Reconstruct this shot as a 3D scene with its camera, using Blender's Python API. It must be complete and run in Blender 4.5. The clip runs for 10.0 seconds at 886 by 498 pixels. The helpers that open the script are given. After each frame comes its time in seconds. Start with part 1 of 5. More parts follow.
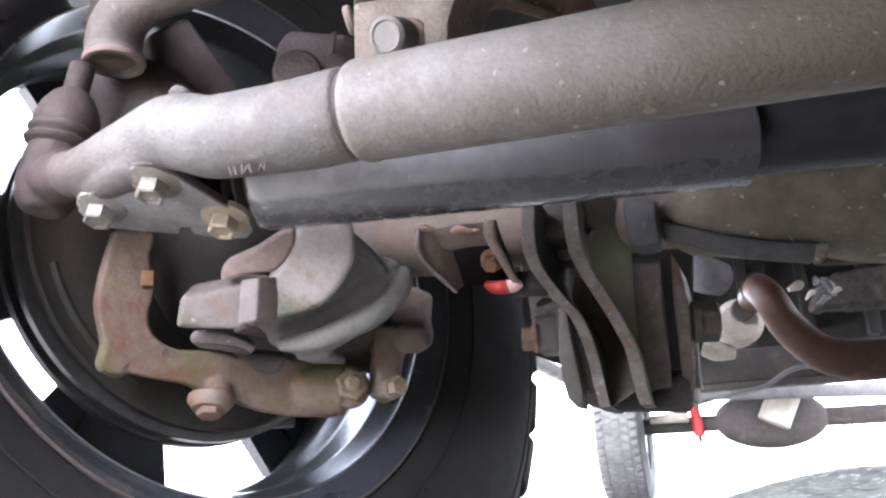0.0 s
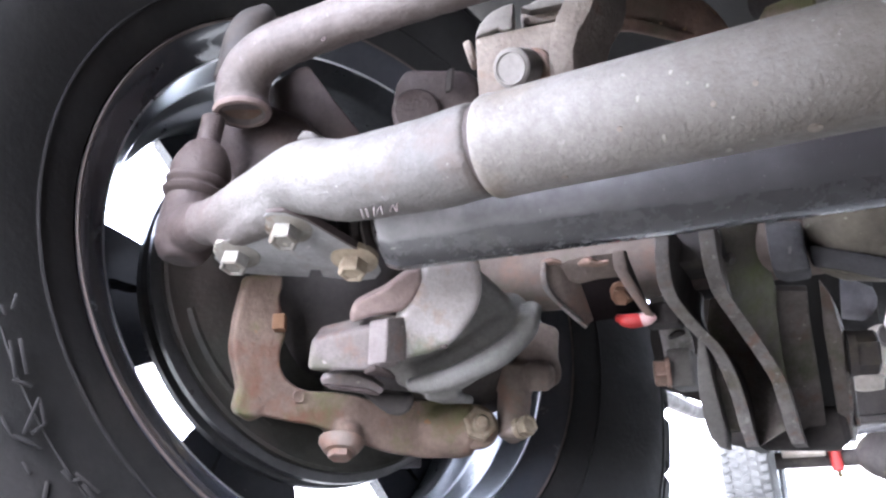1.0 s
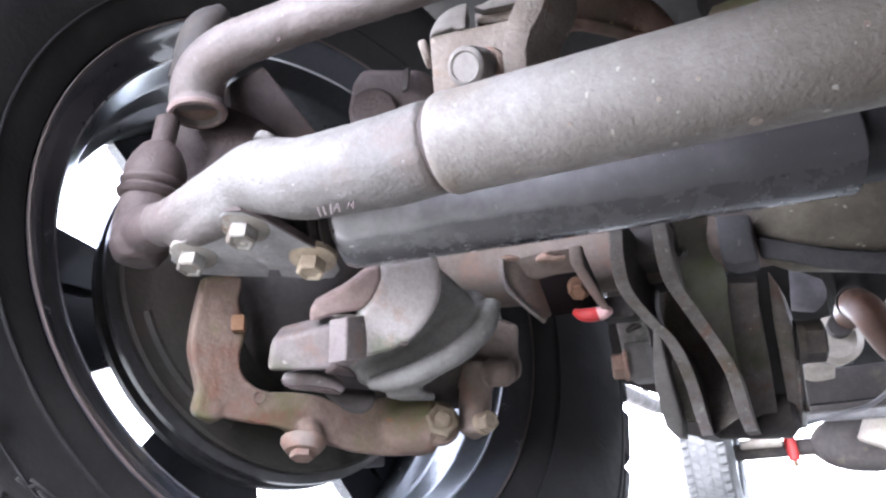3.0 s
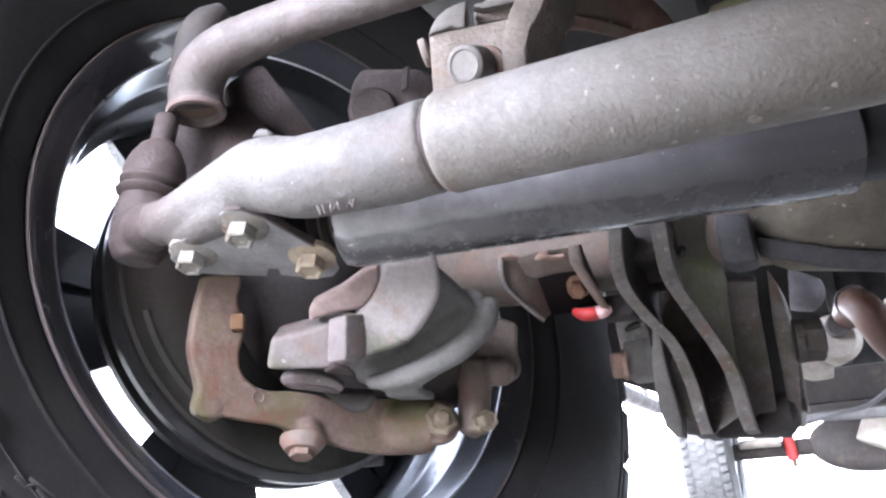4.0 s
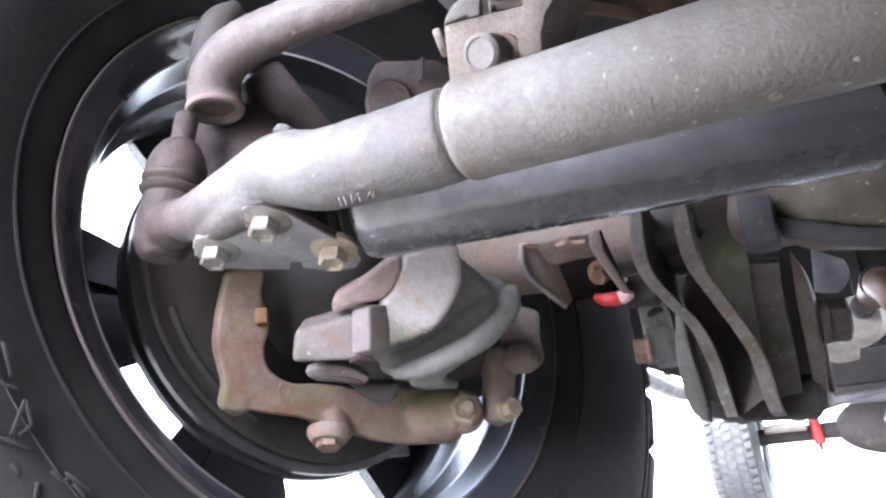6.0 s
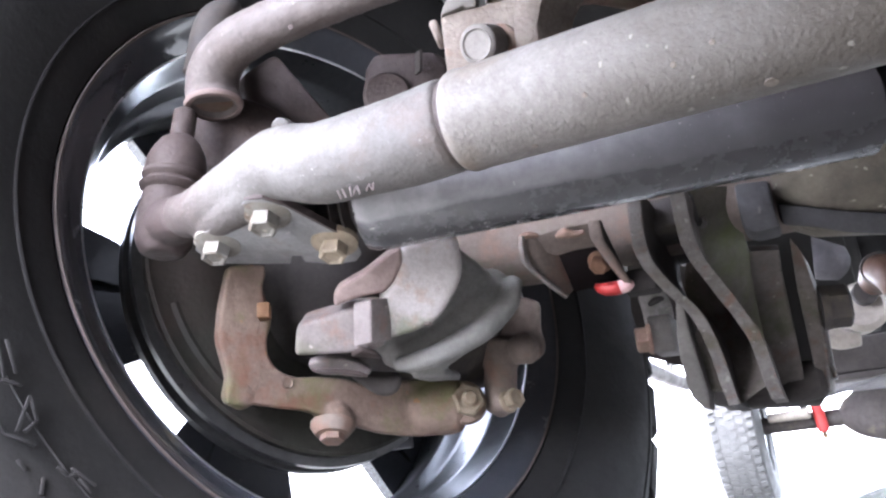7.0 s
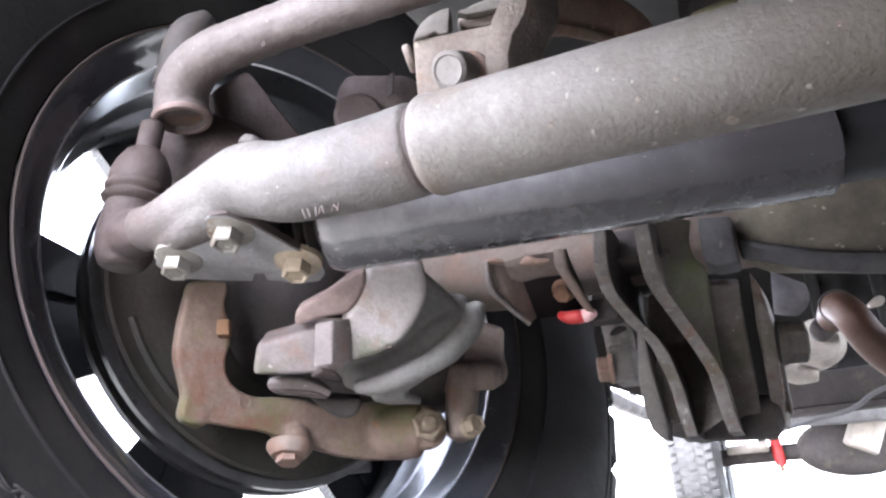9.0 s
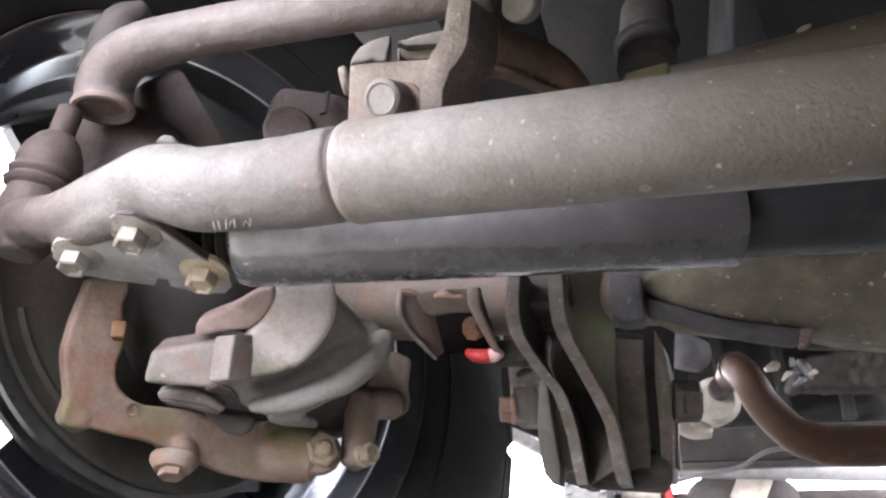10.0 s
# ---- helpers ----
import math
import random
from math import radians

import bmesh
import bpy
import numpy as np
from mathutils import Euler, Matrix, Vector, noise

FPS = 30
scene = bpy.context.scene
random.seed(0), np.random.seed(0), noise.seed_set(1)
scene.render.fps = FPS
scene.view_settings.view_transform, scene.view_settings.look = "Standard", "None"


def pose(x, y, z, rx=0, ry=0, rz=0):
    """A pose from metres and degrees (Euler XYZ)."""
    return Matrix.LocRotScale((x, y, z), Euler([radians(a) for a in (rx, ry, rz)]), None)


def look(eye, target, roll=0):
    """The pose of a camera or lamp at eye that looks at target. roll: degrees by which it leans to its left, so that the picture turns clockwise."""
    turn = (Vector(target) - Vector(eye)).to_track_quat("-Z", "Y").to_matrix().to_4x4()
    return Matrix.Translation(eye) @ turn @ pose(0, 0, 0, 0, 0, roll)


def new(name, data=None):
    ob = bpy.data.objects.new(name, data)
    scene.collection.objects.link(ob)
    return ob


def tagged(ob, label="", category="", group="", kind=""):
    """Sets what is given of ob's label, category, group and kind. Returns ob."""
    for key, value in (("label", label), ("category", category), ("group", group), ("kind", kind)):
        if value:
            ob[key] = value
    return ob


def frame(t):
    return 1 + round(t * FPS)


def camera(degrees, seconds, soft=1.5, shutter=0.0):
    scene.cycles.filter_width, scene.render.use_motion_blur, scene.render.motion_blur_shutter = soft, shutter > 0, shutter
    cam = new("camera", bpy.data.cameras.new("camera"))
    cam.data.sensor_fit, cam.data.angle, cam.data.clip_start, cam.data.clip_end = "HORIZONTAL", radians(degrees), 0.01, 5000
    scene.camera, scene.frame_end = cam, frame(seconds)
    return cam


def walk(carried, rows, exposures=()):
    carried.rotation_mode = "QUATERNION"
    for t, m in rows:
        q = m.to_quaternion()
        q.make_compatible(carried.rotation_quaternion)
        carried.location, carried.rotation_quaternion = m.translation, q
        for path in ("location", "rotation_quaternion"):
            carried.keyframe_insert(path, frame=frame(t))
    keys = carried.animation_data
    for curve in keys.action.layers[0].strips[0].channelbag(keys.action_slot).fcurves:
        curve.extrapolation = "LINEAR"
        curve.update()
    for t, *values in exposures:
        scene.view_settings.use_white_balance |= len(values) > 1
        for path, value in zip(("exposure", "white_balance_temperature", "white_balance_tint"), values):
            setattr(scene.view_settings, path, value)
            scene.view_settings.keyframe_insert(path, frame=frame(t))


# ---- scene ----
cam = camera(61.0, 10.0, soft=2.4)
# seconds, x, y, z, and the turn in degrees
ROWS = [
    (0.0, 0.0148, -0.0028, 0.2157, 106.58, 2.48, 19.23),
    (0.1, 0.0096, 0.0004, 0.2159, 106.56, 2.18, 21.57),
    (0.2, 0.0049, 0.0014, 0.2167, 106.50, 2.14, 23.25),
    (0.3, 0.0021, 0.0025, 0.2171, 106.50, 2.26, 24.41),
    (0.4, 0.0000, 0.0035, 0.2166, 106.50, 2.45, 25.35),
    (0.5, -0.0040, 0.0056, 0.2174, 106.43, 2.83, 26.10),
    (0.7, -0.0052, 0.0055, 0.2199, 107.44, 3.06, 27.41),
    (1.0, -0.0036, 0.0020, 0.2238, 109.23, 1.99, 27.42),
    (1.5, -0.0013, 0.0000, 0.2215, 109.11, 3.39, 26.33),
    (2.0, -0.0007, -0.0005, 0.2195, 108.94, 4.10, 25.77),
    (2.5, -0.0000, -0.0000, 0.2200, 109.22, 3.78, 25.14),
    (4.0, -0.0003, 0.0006, 0.2188, 109.25, 3.83, 24.97),
    (4.5, -0.0010, -0.0003, 0.2194, 109.27, 3.94, 25.49),
    (5.0, -0.0021, 0.0006, 0.2174, 109.12, 4.17, 26.03),
    (5.5, -0.0022, -0.0004, 0.2172, 109.04, 4.44, 26.37),
    (7.0, -0.0006, -0.0019, 0.2144, 108.39, 5.65, 27.15),
    (7.5, -0.0011, -0.0014, 0.2143, 108.54, 5.45, 26.62),
    (8.0, -0.0008, -0.0019, 0.2143, 108.70, 5.61, 26.57),
    (8.5, -0.0007, -0.0028, 0.2145, 109.09, 5.64, 26.70),
    (9.0, 0.0018, -0.0003, 0.2148, 109.87, 4.46, 24.25),
    (9.5, 0.0036, 0.0007, 0.2156, 110.32, 3.62, 21.35),
    (9.7, 0.0060, 0.0028, 0.2158, 110.47, 3.04, 20.43),
    (10.0, 0.0088, 0.0026, 0.2213, 111.17, 0.18, 16.70),
]

walk(cam, [(t, pose(x, y, z, rx, ry, rz)) for t, x, y, z, rx, ry, rz in ROWS], [(0.0, 5.17, 6000, 16), (1.0, 5.43, 5750, 16), (8.5, 5.42, 5850, 16), (10.0, 5.21, 6250, 16)])

# ---- light: a bright overcast sky ----
world = bpy.data.worlds.new("sky")
scene.world = world
world.use_nodes = True
wn = world.node_tree
sky = wn.nodes.new("ShaderNodeTexSky")
sky.sky_type, sky.sun_disc = "NISHITA", False
sky.sun_elevation, sky.sun_rotation = radians(58), radians(190.0)
sky.air_density, sky.dust_density = 1.0, 2.0
cloud = wn.nodes.new("ShaderNodeHueSaturation")      # cloud cover takes most of the blue out
cloud.inputs["Saturation"].default_value = 0.25
wn.links.new(sky.outputs[0], cloud.inputs["Color"])
wn.links.new(cloud.outputs[0], wn.nodes["Background"].inputs[0])
wn.nodes["Background"].inputs[1].default_value = 0.15
sun = new("sun", bpy.data.lights.new("sun", "SUN"))
sun.data.energy, sun.data.angle, sun.data.color = 0.8, radians(34), (1.0, 0.97, 0.93)
sun.matrix_world = look((-0.6, -3.4, 5.6), (0, 0.0, 0))


# ---- materials ----
def surface(name, base, other, rough=0.7, metal=0.0, grain=60.0, bump=0.3, relief=0.002, speck=None, speck_size=140.0, speck_cut=0.68,
            stain=None, stain_size=9.0, stain_cut=0.55, coat=0.0, rough_vary=0.15, spec=0.25, stain_soft=0.14, second=None, second_cut=0.56,
            peel=0.0, peel_size=330.0, dust=None, dirt_shade=None):
    """Two colours mixed by large and fine noise, with stains, specks and fine relief. peel: depth of a pitted paint
    skin.
    dust: a colour for dust and painted reflection towards a direction, and how far round it reaches.
    dirt_shade: a colour of dirt and painted shade, ragged, past some way along x."""
    m = bpy.data.materials.new(name)
    m.use_nodes = True
    t = m.node_tree
    bsdf = t.nodes["Principled BSDF"]
    place = t.nodes.new("ShaderNodeTexCoord")

    def fbm(scale, detail=4.0, roughness=0.6):
        n = t.nodes.new("ShaderNodeTexNoise")
        n.inputs["Scale"].default_value, n.inputs["Detail"].default_value, n.inputs["Roughness"].default_value = scale, detail, roughness
        t.links.new(place.outputs["Object"], n.inputs["Vector"])
        return n.outputs["Fac"]

    def ramp(fac, a, b):
        r = t.nodes.new("ShaderNodeMapRange")
        r.inputs["From Min"].default_value, r.inputs["From Max"].default_value = a, b
        t.links.new(fac, r.inputs["Value"])
        return r.outputs["Result"]

    def mix(fac, a, b):
        x = t.nodes.new("ShaderNodeMix")
        x.data_type = "RGBA"
        t.links.new(fac, x.inputs["Factor"])
        for value, socket in ((a, x.inputs["A"]), (b, x.inputs["B"])):
            if isinstance(value, tuple):
                socket.default_value = (*value, 1)
            else:
                t.links.new(value, socket)
        return x.outputs["Result"]

    fine, broad = fbm(grain, 6.0, 0.7), fbm(stain_size * 1.7, 4.0)
    both = t.nodes.new("ShaderNodeMath")
    both.operation = "ADD"
    t.links.new(fine, both.inputs[0])
    t.links.new(broad, both.inputs[1])
    colour = mix(ramp(both.outputs[0], 0.84, 1.16), base, other)
    fleck = mix(ramp(fbm(grain * 5.0, 3.0, 0.7), 0.36, 0.64), tuple(0.80 * c for c in base), tuple(min(1.0, 1.16 * c) for c in base))
    half = t.nodes.new("ShaderNodeMix")
    half.data_type = "RGBA"
    half.inputs["Factor"].default_value = 0.4
    t.links.new(colour, half.inputs["A"])
    t.links.new(fleck, half.inputs["B"])
    colour = half.outputs["Result"]
    if stain:
        colour = mix(ramp(fbm(stain_size, 7.0, 0.65), stain_cut, stain_cut + stain_soft), colour, stain)
    if second:
        colour = mix(ramp(fbm(stain_size * 2.3 + 1.7, 5.0, 0.6), second_cut, second_cut + 0.16), colour, second)
    pale_side = None
    # pale towards one way: dust, with a brighter reflection painted in
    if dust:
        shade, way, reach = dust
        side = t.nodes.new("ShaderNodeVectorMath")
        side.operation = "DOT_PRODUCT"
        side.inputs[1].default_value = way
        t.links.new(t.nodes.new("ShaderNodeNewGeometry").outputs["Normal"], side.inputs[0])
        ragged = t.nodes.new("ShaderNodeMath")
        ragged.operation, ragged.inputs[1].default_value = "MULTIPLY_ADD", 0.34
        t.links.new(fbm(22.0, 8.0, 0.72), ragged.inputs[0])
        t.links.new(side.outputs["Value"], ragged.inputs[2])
        pale_side = ramp(ragged.outputs[0], reach + 0.14, reach + 0.25)
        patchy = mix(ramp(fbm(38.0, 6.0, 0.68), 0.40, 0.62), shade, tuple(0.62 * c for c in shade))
        colour = mix(pale_side, colour, patchy)
    # ragged darker tone along x: dirt, and light falling off painted in
    if dirt_shade:
        far_tone, start, end = dirt_shade
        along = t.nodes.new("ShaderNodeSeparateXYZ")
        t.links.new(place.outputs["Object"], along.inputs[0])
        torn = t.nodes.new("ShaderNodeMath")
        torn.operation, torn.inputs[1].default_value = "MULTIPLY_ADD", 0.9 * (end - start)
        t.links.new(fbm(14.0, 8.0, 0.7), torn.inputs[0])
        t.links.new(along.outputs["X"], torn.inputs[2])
        colour = mix(ramp(torn.outputs[0], start + 0.35 * (end - start), end + 0.55 * (end - start)), colour, far_tone)
    if speck:
        colour = mix(ramp(fbm(speck_size, 2.0, 0.5), speck_cut, speck_cut + 0.05), colour, speck)
    t.links.new(colour, bsdf.inputs["Base Color"])
    r = ramp(fine, 0.3, 0.7)
    rr = t.nodes.new("ShaderNodeMapRange")
    rr.inputs["To Min"].default_value, rr.inputs["To Max"].default_value = max(0.03, rough - rough_vary), min(1.0, rough + rough_vary)
    t.links.new(r, rr.inputs["Value"])
    gloss = rr.outputs["Result"]
    if pale_side:
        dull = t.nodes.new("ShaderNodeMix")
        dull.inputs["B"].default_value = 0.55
        t.links.new(pale_side, dull.inputs["Factor"])
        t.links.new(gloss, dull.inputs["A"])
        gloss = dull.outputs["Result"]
    t.links.new(gloss, bsdf.inputs["Roughness"])
    bsdf.inputs["Metallic"].default_value = metal
    bsdf.inputs["Coat Weight"].default_value = coat
    bsdf.inputs["Specular IOR Level"].default_value = spec
    b = t.nodes.new("ShaderNodeBump")
    b.inputs["Strength"].default_value, b.inputs["Distance"].default_value = bump, relief
    t.links.new(fbm(grain * 7.0, 4.0, 0.6), b.inputs["Height"])
    wavy = t.nodes.new("ShaderNodeBump")                # shallow unevenness under the grain
    wavy.inputs["Strength"].default_value, wavy.inputs["Distance"].default_value = bump * 0.3, relief * 3.0
    t.links.new(fbm(grain * 1.2, 3.0, 0.55), wavy.inputs["Height"])
    under = wavy.outputs["Normal"]
    if peel:
        skin = t.nodes.new("ShaderNodeBump")
        skin.inputs["Strength"].default_value, skin.inputs["Distance"].default_value = 1.0, peel
        t.links.new(fbm(peel_size, 2.0, 0.5), skin.inputs["Height"])
        t.links.new(under, skin.inputs["Normal"])
        under = skin.outputs["Normal"]
    t.links.new(under, b.inputs["Normal"])
    t.links.new(b.outputs["Normal"], bsdf.inputs["Normal"])
    return m


# browner towards the right: dirt, deepened for the light falling off
TIE = surface("dusty_tie_rod_paint", (0.170, 0.153, 0.139), (0.112, 0.098, 0.086), 0.6, 0.0, 70, 0.5, 0.0009, (0.225, 0.203, 0.178), 170, 0.70, (0.100, 0.081, 0.064), 6, 0.54, second=(0.128, 0.100, 0.072), second_cut=0.58, peel=0.00042, peel_size=380.0, dirt_shade=((0.058, 0.046, 0.033), -0.08, 0.11))
DRAG = surface("smooth_dusty_link_paint", (0.1200, 0.0992, 0.0914), (0.0896, 0.0725, 0.0662), 0.62, 0.0, 55, 0.4, 0.0009, (0.1520, 0.1273, 0.1152), 200, 0.70, (0.1000, 0.0718, 0.0598), 9, 0.55, stain_soft=0.3, peel=0.0004, peel_size=400.0)
POCKET_SHADE = surface("matt_pocket_shade", (0.0075, 0.0056, 0.0052), (0.0050, 0.0040, 0.0038), 0.95, 0.0, 60, 0.0, 0.0001, spec=0.0, rough_vary=0.03)
FORGED = surface("dusty_forged_steel", (0.1075, 0.0983, 0.0907), (0.0790, 0.0697, 0.0638), 0.62, 0.0, 75, 0.5, 0.0010, (0.1764, 0.1630, 0.1529), 220, 0.70, (0.0907, 0.0689, 0.0588), 16, 0.53, spec=0.25, peel=0.00045, peel_size=420.0, dirt_shade=((0.066, 0.050, 0.045), -0.275, -0.36))
CAST = surface("grey_casting", (0.33, 0.294, 0.282), (0.235, 0.206, 0.196), 0.72, 0.0, 60, 0.5, 0.0012, (0.37, 0.33, 0.30), 120, 0.71, (0.15, 0.15, 0.11), 15, 0.53, stain_soft=0.12, second=(0.25, 0.17, 0.135), second_cut=0.55)
RUSTY = surface("brown_rusted_iron", (0.1635, 0.1151, 0.0890), (0.0994, 0.0678, 0.0538), 0.8, 0.0, 50, 0.5, 0.0012, (0.1924, 0.1019, 0.0527), 90, 0.70, (0.1058, 0.0959, 0.0469), 13, 0.49, stain_soft=0.10, second=(0.1315, 0.0630, 0.0421), second_cut=0.515)
# also used where the dark of gaps and recesses is painted in
DARK = surface("dirty_iron_and_shade", (0.055, 0.047, 0.043), (0.032, 0.028, 0.027), 0.88, 0.0, 40, 0.4, 0.0014, None, 100, 0.7, (0.10, 0.083, 0.06), 7, 0.58, spec=0.2, rough_vary=0.08)
SHIELD = surface("dusty_dust_shield", (0.0338, 0.0315, 0.0247), (0.0213, 0.0198, 0.0158), 0.65, 0.0, 35, 0.4, 0.001, None, 100, 0.7, (0.0386, 0.0294, 0.0239), 8, 0.55)
ROTOR = surface("dark_brake_disc_rim", (0.075, 0.072, 0.07), (0.045, 0.042, 0.04), 0.4, 0.3, 40, 0.3, 0.001, None, 100, 0.7, (0.10, 0.085, 0.07), 12, 0.56)
PLATE = surface("old_black_bracket_paint", (0.145, 0.13, 0.118), (0.085, 0.077, 0.07), 0.75, 0.0, 45, 0.5, 0.0012, (0.22, 0.2, 0.17), 110, 0.7, (0.125, 0.125, 0.075), 11, 0.58)
EDGE = surface("worn_plate_edge", (0.150, 0.133, 0.122), (0.085, 0.074, 0.067), 0.78, 0.0, 70, 0.8, 0.0018, (0.19, 0.172, 0.155), 190, 0.66, (0.085, 0.072, 0.050), 24, 0.52, second=(0.13, 0.076, 0.054), second_cut=0.55)
BROWN = surface("brown_dusty_bracket_paint", (0.118, 0.099, 0.087), (0.066, 0.056, 0.049), 0.8, 0.0, 45, 0.6, 0.0014, (0.19, 0.165, 0.14), 190, 0.68, (0.072, 0.068, 0.043), 16, 0.52, second=(0.10, 0.062, 0.05), second_cut=0.56)
MOSSY = surface("green_stained_bracket_paint", (0.128, 0.110, 0.086), (0.078, 0.070, 0.055), 0.78, 0.0, 45, 0.5, 0.0012, None, 110, 0.7, (0.092, 0.104, 0.034), 10, 0.46, stain_soft=0.20)
# darker right end paints the light's fall along the damper
BLACK = surface("black_damper_paint", (0.058, 0.055, 0.056), (0.092, 0.087, 0.087), 0.24, 0.0, 60, 0.14, 0.0004, (0.34, 0.32, 0.30), 330, 0.715, (0.105, 0.097, 0.092), 26, 0.57, coat=0.25, stain_soft=0.2, spec=0.5, dust=((0.215, 0.200, 0.200), (0.22, -0.78, 0.59), 0.20), dirt_shade=((0.040, 0.035, 0.035), -0.16, 0.00))
INNER = surface("plain_black_tube_paint", (0.0182, 0.0175, 0.0182), (0.0292, 0.0273, 0.0273), 0.4, 0.0, 60, 0.15, 0.0005, None, 100, 0.7, (0.0455, 0.0423, 0.0390), 12, 0.55)
RUBBER = surface("black_tyre_rubber", (0.0140, 0.0132, 0.0130), (0.0200, 0.0184, 0.0176), 0.82, 0.0, 30, 0.3, 0.0012, None, 100, 0.7, (0.0300, 0.0265, 0.0238), 9, 0.56, spec=0.12, stain_soft=0.25)
BOOT = surface("dark_boot_rubber", (0.045, 0.04, 0.038), (0.085, 0.065, 0.055), 0.75, 0.0, 40, 0.3, 0.001)
RIM = surface("gloss_black_rim_paint", (0.032, 0.034, 0.040), (0.040, 0.042, 0.048), 0.24, 0.0, 25, 0.05, 0.0005, None, 100, 0.7, (0.05, 0.05, 0.052), 5, 0.62, coat=0.5, rough_vary=0.05, spec=0.5)
LIP = surface("dusty_brown_rim_edge", (0.085, 0.066, 0.058), (0.05, 0.04, 0.036), 0.7, 0.0, 50, 0.3, 0.001)
RIM_GLINT = surface("bright_rim_edge_glint", (0.62, 0.62, 0.64), (0.52, 0.52, 0.53), 0.3, 0.9, 25, 0.0, 0.0004, rough_vary=0.05)
BARREL = surface("satin_grey_wheel_barrel", (0.1186, 0.1210, 0.1266), (0.0998, 0.1017, 0.1061), 0.30, 0.8, 25, 0.0, 0.0004, None, 100, 0.7, (0.0749, 0.0724, 0.0724), 7, 0.58, rough_vary=0.04, stain_soft=0.3)
ZINC = surface("yellow_zinc_bolt", (0.165, 0.152, 0.134), (0.110, 0.092, 0.070), 0.58, 0.15, 90, 0.5, 0.0008, (0.29, 0.265, 0.225), 130, 0.64, (0.10, 0.06, 0.035), 60, 0.53)
STEEL = surface("blue_grey_bracket_steel", (0.205, 0.197, 0.194), (0.145, 0.137, 0.133), 0.6, 0.1, 80, 0.5, 0.0012, (0.28, 0.265, 0.25), 150, 0.70, (0.15, 0.112, 0.094), 22, 0.57)
BRIDGE = surface("mauve_grey_casting", (0.1665, 0.1395, 0.1323), (0.1170, 0.0963, 0.0900), 0.72, 0.0, 60, 0.5, 0.0012, (0.2520, 0.2160, 0.1980), 130, 0.7, (0.1035, 0.0972, 0.0720), 15, 0.53, stain_soft=0.12, second=(0.1710, 0.1098, 0.0846), second_cut=0.56)
FINGER = surface("pinkish_cast_iron", (0.2160, 0.1602, 0.1440), (0.1530, 0.1098, 0.0990), 0.72, 0.0, 60, 0.5, 0.0012, None, 120, 0.71, (0.1710, 0.1395, 0.1170), 12, 0.56)
ARCH = surface("red_brown_rusted_steel", (0.2250, 0.1425, 0.1080), (0.1275, 0.0840, 0.0675), 0.8, 0.0, 50, 0.6, 0.0014, (0.4500, 0.3000, 0.1950), 110, 0.68, (0.1500, 0.1275, 0.0900), 12, 0.55)
STRAP = surface("grey_brown_cast_strap", (0.1849, 0.1517, 0.1280), (0.1161, 0.0918, 0.0760), 0.75, 0.0, 60, 0.7, 0.0014, (0.2580, 0.2132, 0.1760), 130, 0.69, (0.1032, 0.0754, 0.0560), 14, 0.55, second=(0.1634, 0.0984, 0.0640), second_cut=0.6)
PINCAST = surface("dull_brown_pin_casting", (0.168, 0.131, 0.110), (0.106, 0.081, 0.069), 0.78, 0.0, 50, 0.5, 0.0012, None, 90, 0.7, (0.125, 0.113, 0.080), 14, 0.55, second=(0.185, 0.116, 0.088), second_cut=0.54)
DARK_BROWN = surface("dark_brown_iron", (0.0595, 0.0437, 0.0402), (0.0372, 0.0273, 0.0253), 0.7, 0.0, 50, 0.6, 0.0014, None, 90, 0.7, (0.0645, 0.0486, 0.0422), 12, 0.56, second=(0.0546, 0.0347, 0.0298), second_cut=0.58)
GRIME_SHADE = surface("grimy_shaded_casting", (0.1804, 0.1698, 0.1566), (0.1232, 0.1179, 0.1074), 0.72, 0.0, 60, 0.5, 0.0012, None, 120, 0.71, (0.0924, 0.0968, 0.0748), 15, 0.53, stain_soft=0.2)
GREYBOLT = surface("dusty_grey_bolt", (0.1596, 0.1408, 0.1262), (0.1134, 0.1000, 0.0889), 0.65, 0.1, 60, 0.4, 0.001, (0.2352, 0.2080, 0.1824), 140, 0.7)
RUSTBOLT = surface("ochre_rusted_bolt", (0.245, 0.200, 0.145), (0.160, 0.118, 0.080), 0.75, 0.0, 80, 0.5, 0.0012, None, 90, 0.7, (0.15, 0.094, 0.06), 50, 0.56)
ORANGE = surface("orange_rust", (0.1500, 0.0810, 0.0435), (0.0975, 0.0525, 0.0315), 0.85, 0.0, 50, 0.5, 0.0012)
RUSTBLOCK = surface("ochre_orange_rust", (0.150, 0.080, 0.048), (0.085, 0.046, 0.028), 0.85, 0.0, 50, 0.5, 0.0012)
RED = surface("red_paint", (0.3612, 0.0325, 0.0289), (0.2601, 0.0253, 0.0253), 0.45, 0.0, 30, 0.15, 0.0006)
CAP_GLINT = surface("red_plastic_highlight", (0.62, 0.42, 0.40), (0.52, 0.30, 0.29), 0.45, 0.0, 30, 0.1, 0.0006)
BEIGE = surface("pale_beige_metal", (0.3060, 0.2677, 0.2295), (0.2040, 0.1742, 0.1462), 0.55, 0.0, 24, 0.2, 0.002)
PIPE = surface("heat_browned_exhaust", (0.0552, 0.0270, 0.0165), (0.0322, 0.0180, 0.0120), 0.52, 0.2, 20, 0.2, 0.001, None, 90, 0.7, (0.1323, 0.0558, 0.0255), 6, 0.56)
